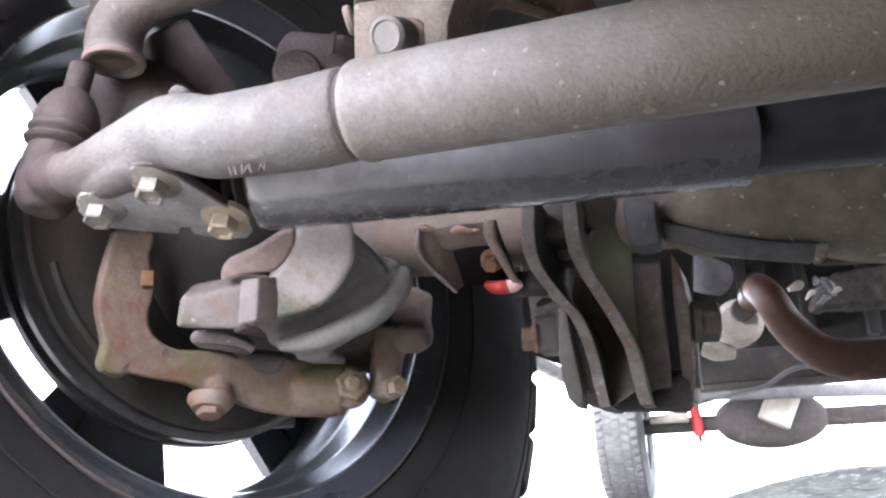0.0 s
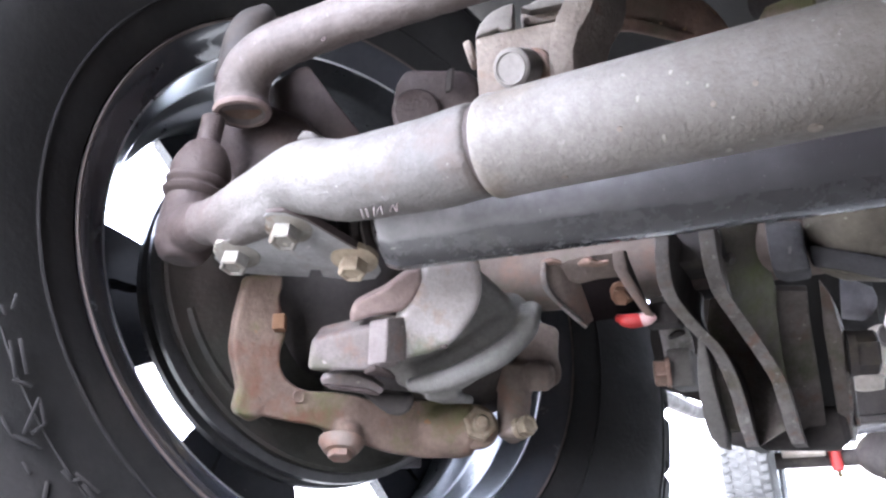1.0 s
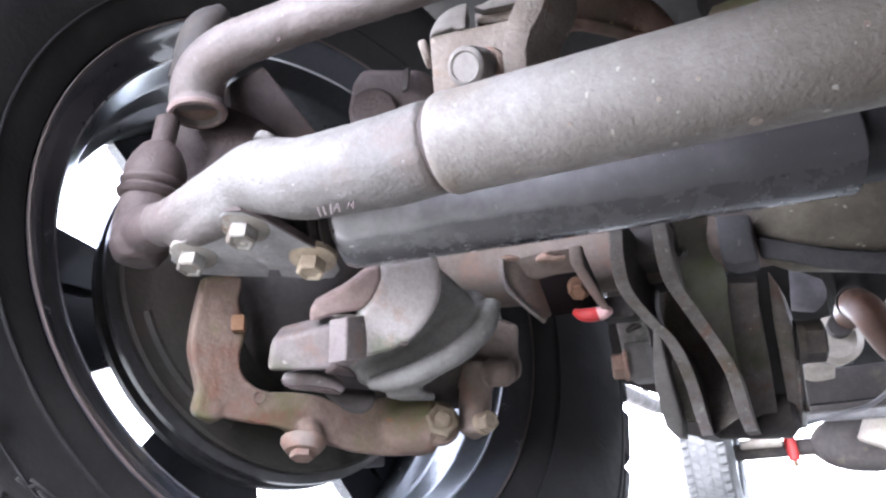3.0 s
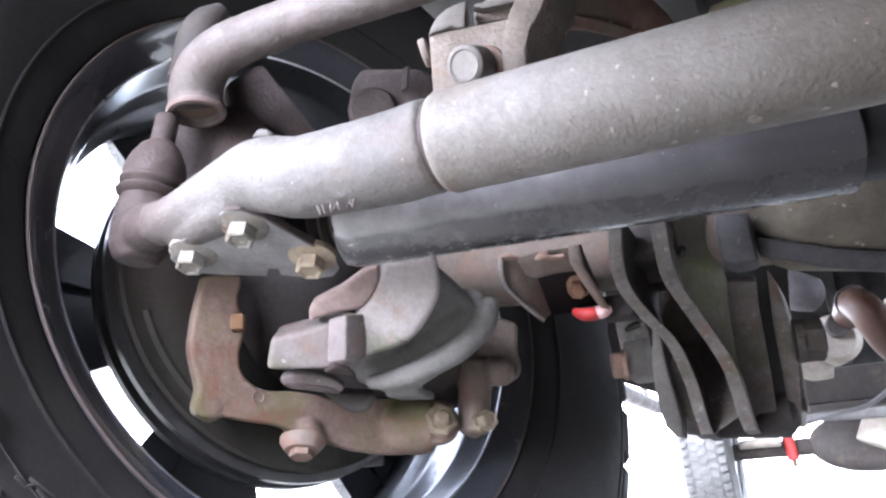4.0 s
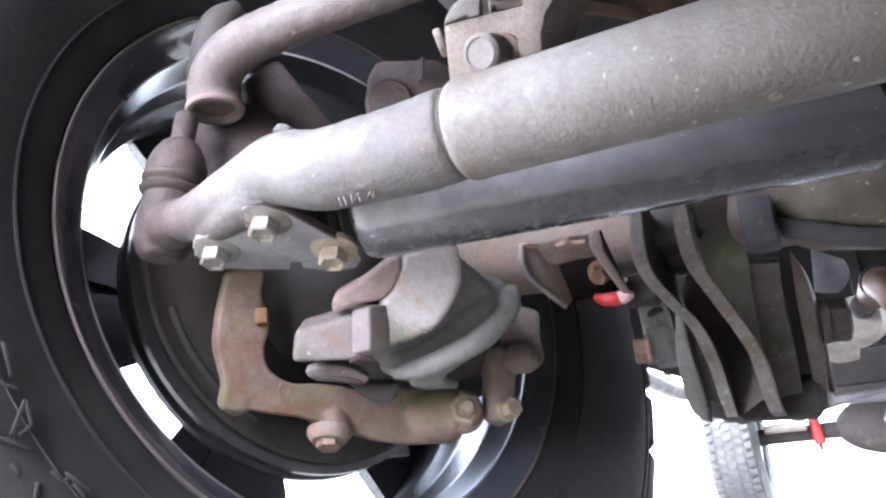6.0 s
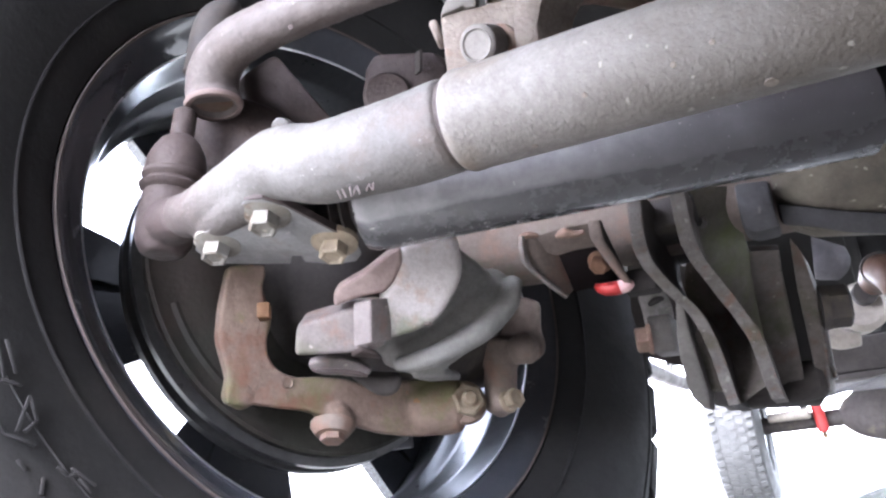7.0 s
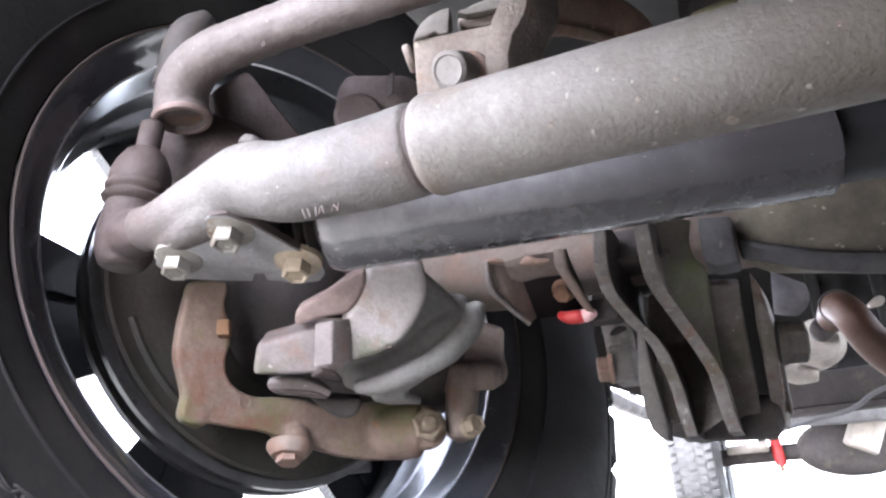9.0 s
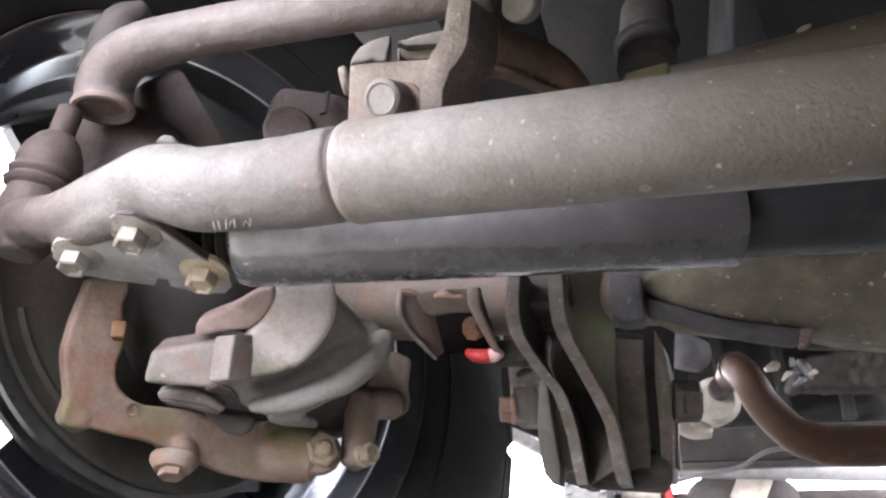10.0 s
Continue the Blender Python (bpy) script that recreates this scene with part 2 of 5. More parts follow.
SILVER = surface("dull_aluminium", (0.135, 0.127, 0.128), (0.085, 0.081, 0.082), 0.5, 0.15, 20, 0.3, 0.002, None, 90, 0.7, (0.075, 0.066, 0.060), 14, 0.56)
UNDER = surface("black_underbody_coating", (0.022, 0.021, 0.021), (0.04, 0.037, 0.034), 0.8, 0.0, 12, 0.4, 0.004, None, 60, 0.7, (0.06, 0.055, 0.05), 2.5, 0.56)
NECK = surface("dull_lilac_grey_casting", (0.120, 0.112, 0.118), (0.080, 0.074, 0.078), 0.85, 0.0, 30, 0.4, 0.001, None, 100, 0.7, (0.06, 0.055, 0.052), 9, 0.55, spec=0.1)
FLANGE = surface("dark_grey_flange", (0.0624, 0.0584, 0.0592), (0.0400, 0.0376, 0.0376), 0.8, 0.0, 45, 0.5, 0.0012, (0.1120, 0.1040, 0.0960), 150, 0.70, (0.0800, 0.0688, 0.0560), 10, 0.55)
GROUND = surface("dry_grey_gravel", (0.17, 0.166, 0.152), (0.12, 0.12, 0.106), 0.9, 0.0, 14, 0.6, 0.02, (0.26, 0.25, 0.23), 30, 0.62, (0.10, 0.104, 0.08), 0.35, 0.54)


# ---- mesh helpers ----
def V(p):
    return Vector(p)


def part(name, bm, material, parent=None, label="", smooth=40.0):
    """Link a bmesh as one object, under parent when given."""
    me = bpy.data.meshes.new(name)
    bmesh.ops.recalc_face_normals(bm, faces=bm.faces)
    bm.to_mesh(me)
    bm.free()
    me.materials.append(material)
    me.polygons.foreach_set("use_smooth", [True] * len(me.polygons))
    me.set_sharp_from_angle(angle=radians(smooth))
    ob = new(name, me)
    if parent is not None:
        ob.parent = parent
        ob.matrix_parent_inverse = parent.matrix_world.inverted()
    if label:
        ob["label"] = label
    return ob


def thing(name, place, label, category, group="", kind=""):
    ob = new(name)
    ob.empty_display_size = 0.05
    ob.matrix_world = Matrix.Translation(place)
    return tagged(ob, label, category, group, kind)


def basis(n):
    """Two directions across n."""
    n = V(n).normalized()
    a = n.cross(V((0, 0, 1)))
    a = (a if a.length > 0.05 else n.cross(V((0, 1, 0)))).normalized()
    return a, a.cross(n).normalized()


def smooth_path(pts, steps=6):
    """A curve through the points (Catmull-Rom), pts of any width."""
    p = np.array(pts, float)
    p = np.vstack([2 * p[0] - p[1], p, 2 * p[-1] - p[-2]])
    out = []
    for i in range(1, len(p) - 2):
        for k in range(steps):
            u = k / steps
            out.append(0.5 * ((2 * p[i]) + (-p[i - 1] + p[i + 1]) * u + (2 * p[i - 1] - 5 * p[i] + 4 * p[i + 1] - p[i + 2]) * u * u
                              + (-p[i - 1] + 3 * p[i] - 3 * p[i + 1] + p[i + 2]) * u ** 3))
    out.append(p[-2])
    return np.array(out)


def tube(pts, radii, seg=28, steps=6, flat=1.0, flat_dir=None, bm=None, cap=0.25):
    """A swept round bar through pts with a radius at each; flat squashes it along flat_dir; ends slightly rounded."""
    bm = bm or bmesh.new()
    radii = [radii] * len(pts) if isinstance(radii, (int, float)) else radii
    rows = [(*p, r) for p, r in zip(pts, radii)]
    rows = smooth_path(rows, steps) if steps > 1 else np.array(rows)
    p = [V(r[:3]) for r in rows]
    rad = [float(r[3]) for r in rows]
    # rounded ends
    d0, d1 = (p[1] - p[0]).normalized(), (p[-1] - p[-2]).normalized()
    p = [p[0] - d0 * 0, *p, p[-1] + d1 * 0]
    p[0], p[-1] = p[0] - d0 * rad[0] * cap, p[-1] + d1 * rad[-1] * cap
    rad = [rad[0] * (1 - cap), *rad, rad[-1] * (1 - cap)]
    side = basis(d0)[0] if flat_dir is None else (V(flat_dir) - d0 * V(flat_dir).dot(d0)).normalized()
    rings = []
    for i in range(len(p)):
        d = (p[min(i + 1, len(p) - 1)] - p[max(i - 1, 0)]).normalized()
        side = (side - d * side.dot(d)).normalized()
        other = d.cross(side)
        rings.append([bm.verts.new(p[i] + (side * math.cos(a) * flat + other * math.sin(a)) * rad[i])
                      for a in (2 * math.pi * k / seg for k in range(seg))])
    for a, b in zip(rings, rings[1:]):
        for k in range(seg):
            bm.faces.new((a[k], a[(k + 1) % seg], b[(k + 1) % seg], b[k]))
    bm.faces.new(rings[0][::-1])
    bm.faces.new(rings[-1])
    return bm


def lathe(profile, origin, axis, seg=96, closed=False, a0=0.0, a1=360.0, bm=None):
    """Turn rows of (along axis, radius) round the axis."""
    bm = bm or bmesh.new()
    origin, axis = V(origin), V(axis).normalized()
    u, v = basis(axis)
    whole = abs(a1 - a0) >= 359.9
    n = seg if whole else seg + 1
    rings = []
    for k in range(n):
        a = radians(a0 + (a1 - a0) * k / seg)
        d = u * math.cos(a) + v * math.sin(a)
        rings.append([bm.verts.new(origin + axis * s + d * r) for s, r in profile])
    m = len(profile)
    for k in range(n if whole else n - 1):
        a, b = rings[k], rings[(k + 1) % n]
        for i in range(m if closed else m - 1):
            j = (i + 1) % m
            bm.faces.new((a[i], a[j], b[j], b[i]))
    if not whole and closed:
        bm.faces.new(rings[0])
        bm.faces.new(rings[-1][::-1])
    return bm


def rod_between(a, b, r, seg=24, r1=None, bevel=0.12, bm=None):
    """A turned cylinder from a to b with chamfered ends."""
    a, b = V(a), V(b)
    n = (b - a).length
    r1 = r if r1 is None else r1
    c = min(r, r1) * bevel
    return lathe([(0, 0.0001), (0, r - c), (c, r), (n - c, r1), (n, r1 - c), (n, 0.0001)], a, b - a, seg, bm=bm)


def slab(outline, thick, bevel=0.002, segs=2, bm=None, curve=0):
    """A flat piece: the outline pushed along the vector thick, edges rounded. curve: smooth the outline in so many steps."""
    pts = [V(q) for q in outline]
    if curve:
        pts = [V(q) for q in smooth_path([*outline, outline[0]], curve)[:-1]]
    own = bmesh.new()
    lo = [own.verts.new(q) for q in pts]
    hi = [own.verts.new(q + V(thick)) for q in pts]
    n = len(pts)
    own.faces.new(lo)
    own.faces.new(hi[::-1])
    for k in range(n):
        own.faces.new((lo[k], hi[k], hi[(k + 1) % n], lo[(k + 1) % n]))
    bmesh.ops.recalc_face_normals(own, faces=own.faces)
    if bevel:
        bmesh.ops.bevel(own, geom=list(own.edges), offset=bevel, segments=segs, profile=0.5, affect="EDGES", clamp_overlap=True)
    if bm is None:
        return own
    me = bpy.data.meshes.new("joined")
    own.to_mesh(me)
    own.free()
    bm.from_mesh(me)
    bpy.data.meshes.remove(me)
    return bm


def block(centre, x, y, z, bevel=0.003, bm=None):
    """A box round centre with half-edge vectors x, y, z."""
    c, x, y, z = V(centre), V(x), V(y), V(z)
    return slab([c - x - y - z, c + x - y - z, c + x + y - z, c - x + y - z], z * 2, bevel, bm=bm)


def hex_head(origin, axis, r, h, bm=None, chamfer=0.12):
    """A hexagonal head from origin along axis, with a chamfered top."""
    bm = bm or bmesh.new()
    origin, axis = V(origin), V(axis).normalized()
    u, v = basis(axis)
    rows = []
    for s, k in ((0, 1.0), (h * (1 - chamfer), 1.0), (h, 0.86), (h * 0.99, 0.72), (h * 0.90, 0.60)):
        rows.append([bm.verts.new(origin + axis * s + (u * math.cos(a) + v * math.sin(a)) * r * k) for a in (math.pi / 3 * i + 0.3 for i in range(6))])
    for a, b in zip(rows, rows[1:]):
        for i in range(6):
            bm.faces.new((a[i], a[(i + 1) % 6], b[(i + 1) % 6], b[i]))
    bm.faces.new(rows[-1])
    bm.faces.new(rows[0][::-1])
    return bm


def bolt(name, origin, axis, r, h, material, parent, flange=1.45, flange_h=0.25, shank=0.0, label=""):
    """A flanged hex bolt: the head is the part, its washer flange a piece of it."""
    origin, axis = V(origin), V(axis).normalized()
    head = part(name, hex_head(origin + axis * h * flange_h, axis, r, h * (1 - flange_h)), material, parent, label, 30)
    part("flange", lathe([(-shank, 0.0001), (-shank, r * flange), (h * flange_h * 0.5, r * flange), (h * flange_h * 1.1, r * 1.02), (h * flange_h * 1.1, 0.0001)], origin, axis, 28), material, head)
    return head


def cast(name, bm, material, parent, label="", voxel=0.0016, soften=6, dent=0.0008, dent_size=0.02):
    """Pieces grown together like one casting, with rounded inner corners and a slightly uneven skin."""
    ob = part(name, bm, material, parent, label)
    grow = ob.modifiers.new("grow", "REMESH")
    grow.mode, grow.voxel_size, grow.use_smooth_shade = "VOXEL", voxel, True
    soft = ob.modifiers.new("soft", "SMOOTH")
    soft.factor, soft.iterations = 0.5, soften
    tex = bpy.data.textures.new("skin", "CLOUDS")
    tex.noise_scale = dent_size
    skin = ob.modifiers.new("skin", "DISPLACE")
    skin.texture, skin.strength, skin.texture_coords = tex, dent, "LOCAL"
    return ob


# ---- ground ----
bm = bmesh.new()
rings = [0.0, 0.6, 1.5, 3, 6, 10, 16, 25, 40, 70, 130, 300, 800, 2500]
prev = None
for i, r in enumerate(rings[1:]):
    ring = [bm.verts.new((r * math.cos(a), 2.0 + r * math.sin(a), 0.012 * noise.noise(V((r * math.cos(a), r * math.sin(a), 0)) * 0.8) * min(1, r / 4) if r < 200 else 0.0))
            for a in (2 * math.pi * k / 72 for k in range(72))]
    if prev is None:
        bm.faces.new(ring)
    else:
        for k in range(72):
            bm.faces.new((prev[k], ring[k], ring[(k + 1) % 72], prev[(k + 1) % 72]))
    prev = ring
tagged(part("ground", bm, GROUND), "dry grey gravel ground under and behind the truck", "ground", kind="structure")

bm = bmesh.new()
grid = {}
for i in range(41):
    for j in range(31):
        x, y = -0.35 + i * 0.05, 2.3 + j * 0.05
        u, v = (x - 0.85) / 1.0, (y - 3.05) / 0.72
        h = max(0.0, 1 - u * u - v * v)
        z = 0.180 * h ** 0.6 + 0.055 * h * noise.noise(V((x * 2.3, y * 2.3, 0))) + 0.012 * h * noise.noise(V((x * 9, y * 9, 3)))
        grid[i, j] = bm.verts.new((x, y, max(z, 0.0) - 0.012))
for i in range(40):
    for j in range(30):
        bm.faces.new((grid[i, j], grid[i + 1, j], grid[i + 1, j + 1], grid[i, j + 1]))
HEAP = surface("pale_grey_green_earth", (0.085, 0.088, 0.072), (0.035, 0.038, 0.028), 0.95, 0.0, 9, 0.9, 0.02, (0.15, 0.145, 0.13), 30, 0.60, (0.014, 0.015, 0.012), 4.0, 0.50)
tagged(part("earth_heap", bm, HEAP), "low grey-green heap of earth under the truck", "earth heap", kind="stuff")

# ---- front wheel ----
HUB, OUT = V((-0.3221, 0.5180, 0.4223)), -V((0.9244, -0.3598, 0.1263))          # centre of the inner rim edge; direction to the wheel's outer face
U, W = basis(OUT)
K = 1.1


def turned(profile, seg=160, **more):
    """Turned round the front wheel's axis."""
    return lathe([(s * K, r * K) for s, r in profile], HUB, OUT, seg, **more)


def spot(s, r, degrees):
    """A place on the front wheel: along the axis, from the axis, round it; with the ways outward and round."""
    a = radians(degrees)
    d, e = U * math.cos(a) + W * math.sin(a), -U * math.sin(a) + W * math.cos(a)
    return HUB + OUT * s * K + d * r * K, d, e


wheel = thing("road_wheel", HUB, "front road wheel with black tyre and glossy black spoked rim", "wheel", "wheels of the truck")
tyre_profile = [(0.006, 0.2215), (0.0, 0.2225), (-0.004, 0.228), (-0.010, 0.240), (-0.019, 0.262), (-0.025, 0.282), (-0.026, 0.300), (-0.022, 0.320), (-0.014, 0.337), (-0.005, 0.348),
                (0.008, 0.356), (0.030, 0.362), (0.095, 0.372), (0.160, 0.368), (0.186, 0.358), (0.205, 0.335), (0.214, 0.300), (0.205, 0.262), (0.192, 0.232), (0.186, 0.221)]
tyre = part("tyre", turned(tyre_profile), RUBBER, wheel, "black rubber tyre with worn raised sidewall marks")
for r0, s0 in ((0.244, -0.0126), (0.326, -0.0195)):
    part("sidewall_rib", turned([(s0 + 0.004, r0 - 0.0018), (s0 - 0.0008, r0 - 0.0006), (s0 - 0.0008, r0 + 0.0006), (s0 + 0.004, r0 + 0.0018)]), RUBBER, tyre)
# tread lugs: shoulder blocks and two rows across
for k in range(34):
    step, big = 360 / 34, k % 2
    c, d, e = spot(0, 0, step * k)
    w = 0.0300 if big else 0.0275
    q = [c + OUT * s * K + d * r * K - e * w for s, r in ((-0.0115, 0.340 if big else 0.333), (-0.0070, 0.3560), (0.006, 0.3665), (0.052, 0.3745), (0.052, 0.350))]
    part("tread_lug", slab(q, e * w * 2, 0.003, 1), RUBBER, tyre)
    c, d, e = spot(0.095, 0.371, step * (k + 0.5))
    part("tread_lug", block(c, OUT * 0.036, e * 0.030, d * 0.010, 0.003), RUBBER, tyre)
    c, d, e = spot(0.166, 0.362, step * k)
    part("tread_lug", block(c, OUT * 0.030, e * 0.030, d * 0.014, 0.003), RUBBER, tyre)
# raised sidewall letters, worn and unreadable: plain bars
for a, b in (((-0.3832, 0.2448, 0.3170), (-0.3792, 0.2483, 0.2974)), ((-0.3817, 0.2492, 0.3182), (-0.3776, 0.2532, 0.2996)), ((-0.3795, 0.2469, 0.2961), (-0.3756, 0.2560, 0.2933)), ((-0.3783, 0.2432, 0.2766), (-0.3751, 0.2485, 0.2678)), ((-0.3751, 0.2485, 0.2678), (-0.3691, 0.2615, 0.2614)),
             ((-0.3733, 0.2533, 0.2686), (-0.3735, 0.2593, 0.2875)), ((-0.3735, 0.2593, 0.2875), (-0.3705, 0.2625, 0.2742)), ((-0.3705, 0.2625, 0.2742), (-0.3720, 0.2567, 0.2687)), ((-0.3713, 0.2535, 0.2546), (-0.3691, 0.2572, 0.2491)), ((-0.3657, 0.2647, 0.2452), (-0.3649, 0.2635, 0.2365)),
             ((-0.3639, 0.2710, 0.2503), (-0.3614, 0.2757, 0.2452)), ((-0.3614, 0.2757, 0.2452), (-0.3594, 0.2814, 0.2469)), ((-0.3613, 0.2772, 0.2492), (-0.3556, 0.2885, 0.2394)), ((-0.3593, 0.2805, 0.2435), (-0.3560, 0.2864, 0.2361)), ((-0.3862, 0.2464, 0.3432), (-0.3855, 0.2449, 0.3340)), ((-0.3879, 0.2392, 0.3356), (-0.3862, 0.2420, 0.3310))):
    a, b = V(a), V(b)
    x = (b - a).normalized()
    part("raised_bar", block((a + b) / 2, (b - a) / 2, OUT.cross(x) * 0.0010, OUT * 0.0008, 0.0004), RUBBER, tyre)
# fine moulded line
part("moulded_line", turned([(-0.0238, 0.2715), (-0.0246, 0.2722), (-0.0238, 0.2729)], 24, a0=200, a1=228), RUBBER, tyre)

part("rim_lip", turned([(0.0, 0.2188), (-0.0016, 0.2200), (0.0, 0.2212)]), LIP, wheel, "dusty brown rim edge")
# extra metal ring paints in the reflection along the rim's inner edge
part("bright_edge", turned([(0.0188, 0.2008), (0.0178, 0.2000), (0.0188, 0.1990), (0.0200, 0.1994)], closed=True), RIM_GLINT, wheel, "thin bright rim edge, a painted reflection")
rim = part("rim", turned([(0.014, 0.2260), (0.004, 0.2235), (0.000, 0.2200), (0.003, 0.2150), (0.009, 0.2105), (0.015, 0.2045), (0.0185, 0.2002), (0.0200, 0.2002), (0.0200, 0.212), (0.014, 0.220)]), RIM, wheel, "black painted rim flange with a dusty lip")
part("barrel", turned([(0.0190, 0.1996), (0.0210, 0.1990), (0.0270, 0.1984), (0.040, 0.1925), (0.045, 0.1915), (0.078, 0.1940),
                       (0.084, 0.1925), (0.094, 0.1870), (0.099, 0.1865), (0.118, 0.1900), (0.130, 0.1960), (0.165, 0.2025), (0.178, 0.208), (0.186, 0.219), (0.192, 0.222), (0.186, 0.2265)]), BARREL, rim, "dull silver wheel barrel")
# outer face: hub disc, five spokes with windows between them
part("hub_disc", turned([(0.125, 0.0001), (0.125, 0.075), (0.140, 0.098), (0.150, 0.102), (0.165, 0.100), (0.160, 0.085), (0.150, 0.0001)], 96), RIM, rim)
for k in range(5):
    lo, hi = ((156.5, 201.0), (229.5, 273.5), (305.5, 345.5), (12.5, 57.5), (84.5, 125.5))[k]
    c = (lo + hi) / 2
    part("spoke", turned([(0.152, 0.090), (0.152, 0.150), (0.155, 0.2015), (0.168, 0.2025), (0.168, 0.150), (0.166, 0.090)], 20, closed=True, a0=lo, a1=hi), RIM, rim)
    part("spoke_ridge", turned([(0.148, 0.110), (0.142, 0.150), (0.150, 0.195), (0.156, 0.195), (0.156, 0.110)], 4, closed=True, a0=c - 9, a1=c - 5), RIM, rim)

# ---- brake disc and dust shield ----
brake = thing("brake_shield", HUB, "greenish-brown dusty sheet metal brake dust shield", "brake shield")
part("shield_plate", turned([(0.052, 0.045), (0.054, 0.090), (0.058, 0.120), (0.061, 0.136), (0.0595, 0.142), (0.061, 0.1445), (0.066, 0.1445), (0.066, 0.045)], 128), SHIELD, brake)
part("pressed_rib", turned([(0.0588, 0.1265), (0.0580, 0.1295), (0.0600, 0.1325)], 40, a0=195, a1=240), SHIELD, brake)

disc = thing("brake_disc", HUB + OUT * 0.08, "dark worn steel brake disc behind the shield", "brake disc")
part("rotor", turned([(0.069, 0.06), (0.069, 0.1485), (0.070, 0.1505), (0.076, 0.1505), (0.078, 0.145), (0.084, 0.145), (0.086, 0.1510), (0.092, 0.1515), (0.094, 0.148), (0.094, 0.06)], 128), ROTOR, disc)
part("hub", rod_between(HUB + OUT * 0.03, HUB + OUT * 0.15, 0.062, 48), DARK, disc)
part("wheel_weight", block((-0.3747, 0.6481, 0.2718), (0.012, 0.004, 0.0), (-0.001, 0.003, 0.0), (0.0, 0.0, 0.008), 0.002), SILVER, wheel, "small pale clip-on balance weight")

# ---- steering knuckle and caliper bracket ----
knuckle = thing("steering_knuckle", (-0.3951, 0.4812, 0.3218), "brown-grey cast steering knuckle with L-shaped caliper bracket", "knuckle")
BACK = -V((0.8397, -0.5179, -0.1636))
bm = slab([(-0.3670, 0.4045, 0.3915), (-0.3522, 0.4275, 0.3945), (-0.3551, 0.4282, 0.3777), (-0.3543, 0.4339, 0.3636), (-0.3549, 0.4368, 0.3513), (-0.3582, 0.4354, 0.3388), (-0.3591, 0.4372, 0.3287), (-0.3575, 0.4425, 0.3200), (-0.3525, 0.4528, 0.3131), (-0.3440, 0.4670, 0.3116), (-0.3343, 0.4827, 0.3117), (-0.3247, 0.4993, 0.3085), (-0.3137, 0.5188, 0.3035), (-0.3010, 0.5376, 0.3089), (-0.2854, 0.5624, 0.3106), (-0.2717, 0.5856, 0.3072), (-0.2714, 0.5914, 0.2906), (-0.2774, 0.5892, 0.2668), (-0.2910, 0.5679, 0.2643), (-0.3062, 0.5431, 0.2650), (-0.3178, 0.5233, 0.2682), (-0.3274, 0.5060, 0.2733), (-0.3391, 0.4850, 0.2800), (-0.3479, 0.4686, 0.2865), (-0.3591, 0.4495, 0.2894), (-0.3677, 0.4347, 0.2924), (-0.3743, 0.4241, 0.2922), (-0.3790, 0.4161, 0.2932), (-0.3791, 0.4136, 0.3005), (-0.3768, 0.4140, 0.3115), (-0.3771, 0.4085, 0.3270), (-0.3768, 0.4040, 0.3426), (-0.3733, 0.4034, 0.3627), (-0.3693, 0.4040, 0.3811)], BACK * 0.015, 0.0045, 2, curve=2)
rod_between((-0.3450, 0.4990, 0.2880), (-0.3396, 0.4880, 0.2770), 0.0145, 28, bevel=0.25, bm=bm)                         # lower bolt seat
rod_between((-0.3830, 0.4380, 0.3030), (-0.3765, 0.4240, 0.2968), 0.0092, 24, bevel=0.3, bm=bm)                          # foot at the corner
rod_between((-0.3230, 0.5560, 0.2905), (-0.2690, 0.5768, 0.2866), 0.0215, 36, bevel=0.2, bm=bm)                          # round boss
cast("bracket_arm", bm, RUSTY, knuckle, voxel=0.0016, soften=3, dent=0.0016, dent_size=0.014)
part("cast_mark", lathe([(0, 0.0035), (-0.0008, 0.0042), (0, 0.0049)], (-0.3537, 0.4513, 0.3076), BACK, 20), RUSTY, knuckle)
part("tab", block((-0.3517, 0.4243, 0.3576), (0.0042, 0.002, 0), (0, 0, 0.0058), (-0.003, 0.005, 0), 0.0012), ORANGE, knuckle, "small orange rusted tab")

NUT = V((0.637, -0.761, 0.123)).normalized()
nut = part("boss_nut", hex_head(V((-0.2632, 0.5683, 0.2881)), NUT, 0.0138, 0.0105), RUSTBOLT, knuckle, "ochre rusted hex nut with a stud end", 30)
part("flange", lathe([(-0.006, 0.0001), (-0.006, 0.0178), (-0.002, 0.0186), (0.0015, 0.0170), (0.003, 0.0120), (0.003, 0.0001)], V((-0.2639, 0.5690, 0.2880)), NUT, 36), RUSTY, nut)
part("stud_end", rod_between(V((-0.2632, 0.5683, 0.2881)) + NUT * 0.010, V((-0.2632, 0.5683, 0.2881)) + NUT * 0.0155, 0.0066, 20, bevel=0.3), RUSTBOLT, nut)

LOW, DOWN = V((-0.3394, 0.4868, 0.2775)), V((0.10, -0.30, -0.92)).normalized()
lower = part("lower_bolt", lathe([(0.0, 0.0001), (0.0, 0.0172), (0.0035, 0.0172), (0.0095, 0.0128), (0.0100, 0.0001)], LOW, DOWN, 36), PINCAST, knuckle, "brown domed bolt")
part("hex_end", hex_head(LOW + DOWN * 0.0095, DOWN, 0.0092, 0.0055), PINCAST, lower, smooth=30)


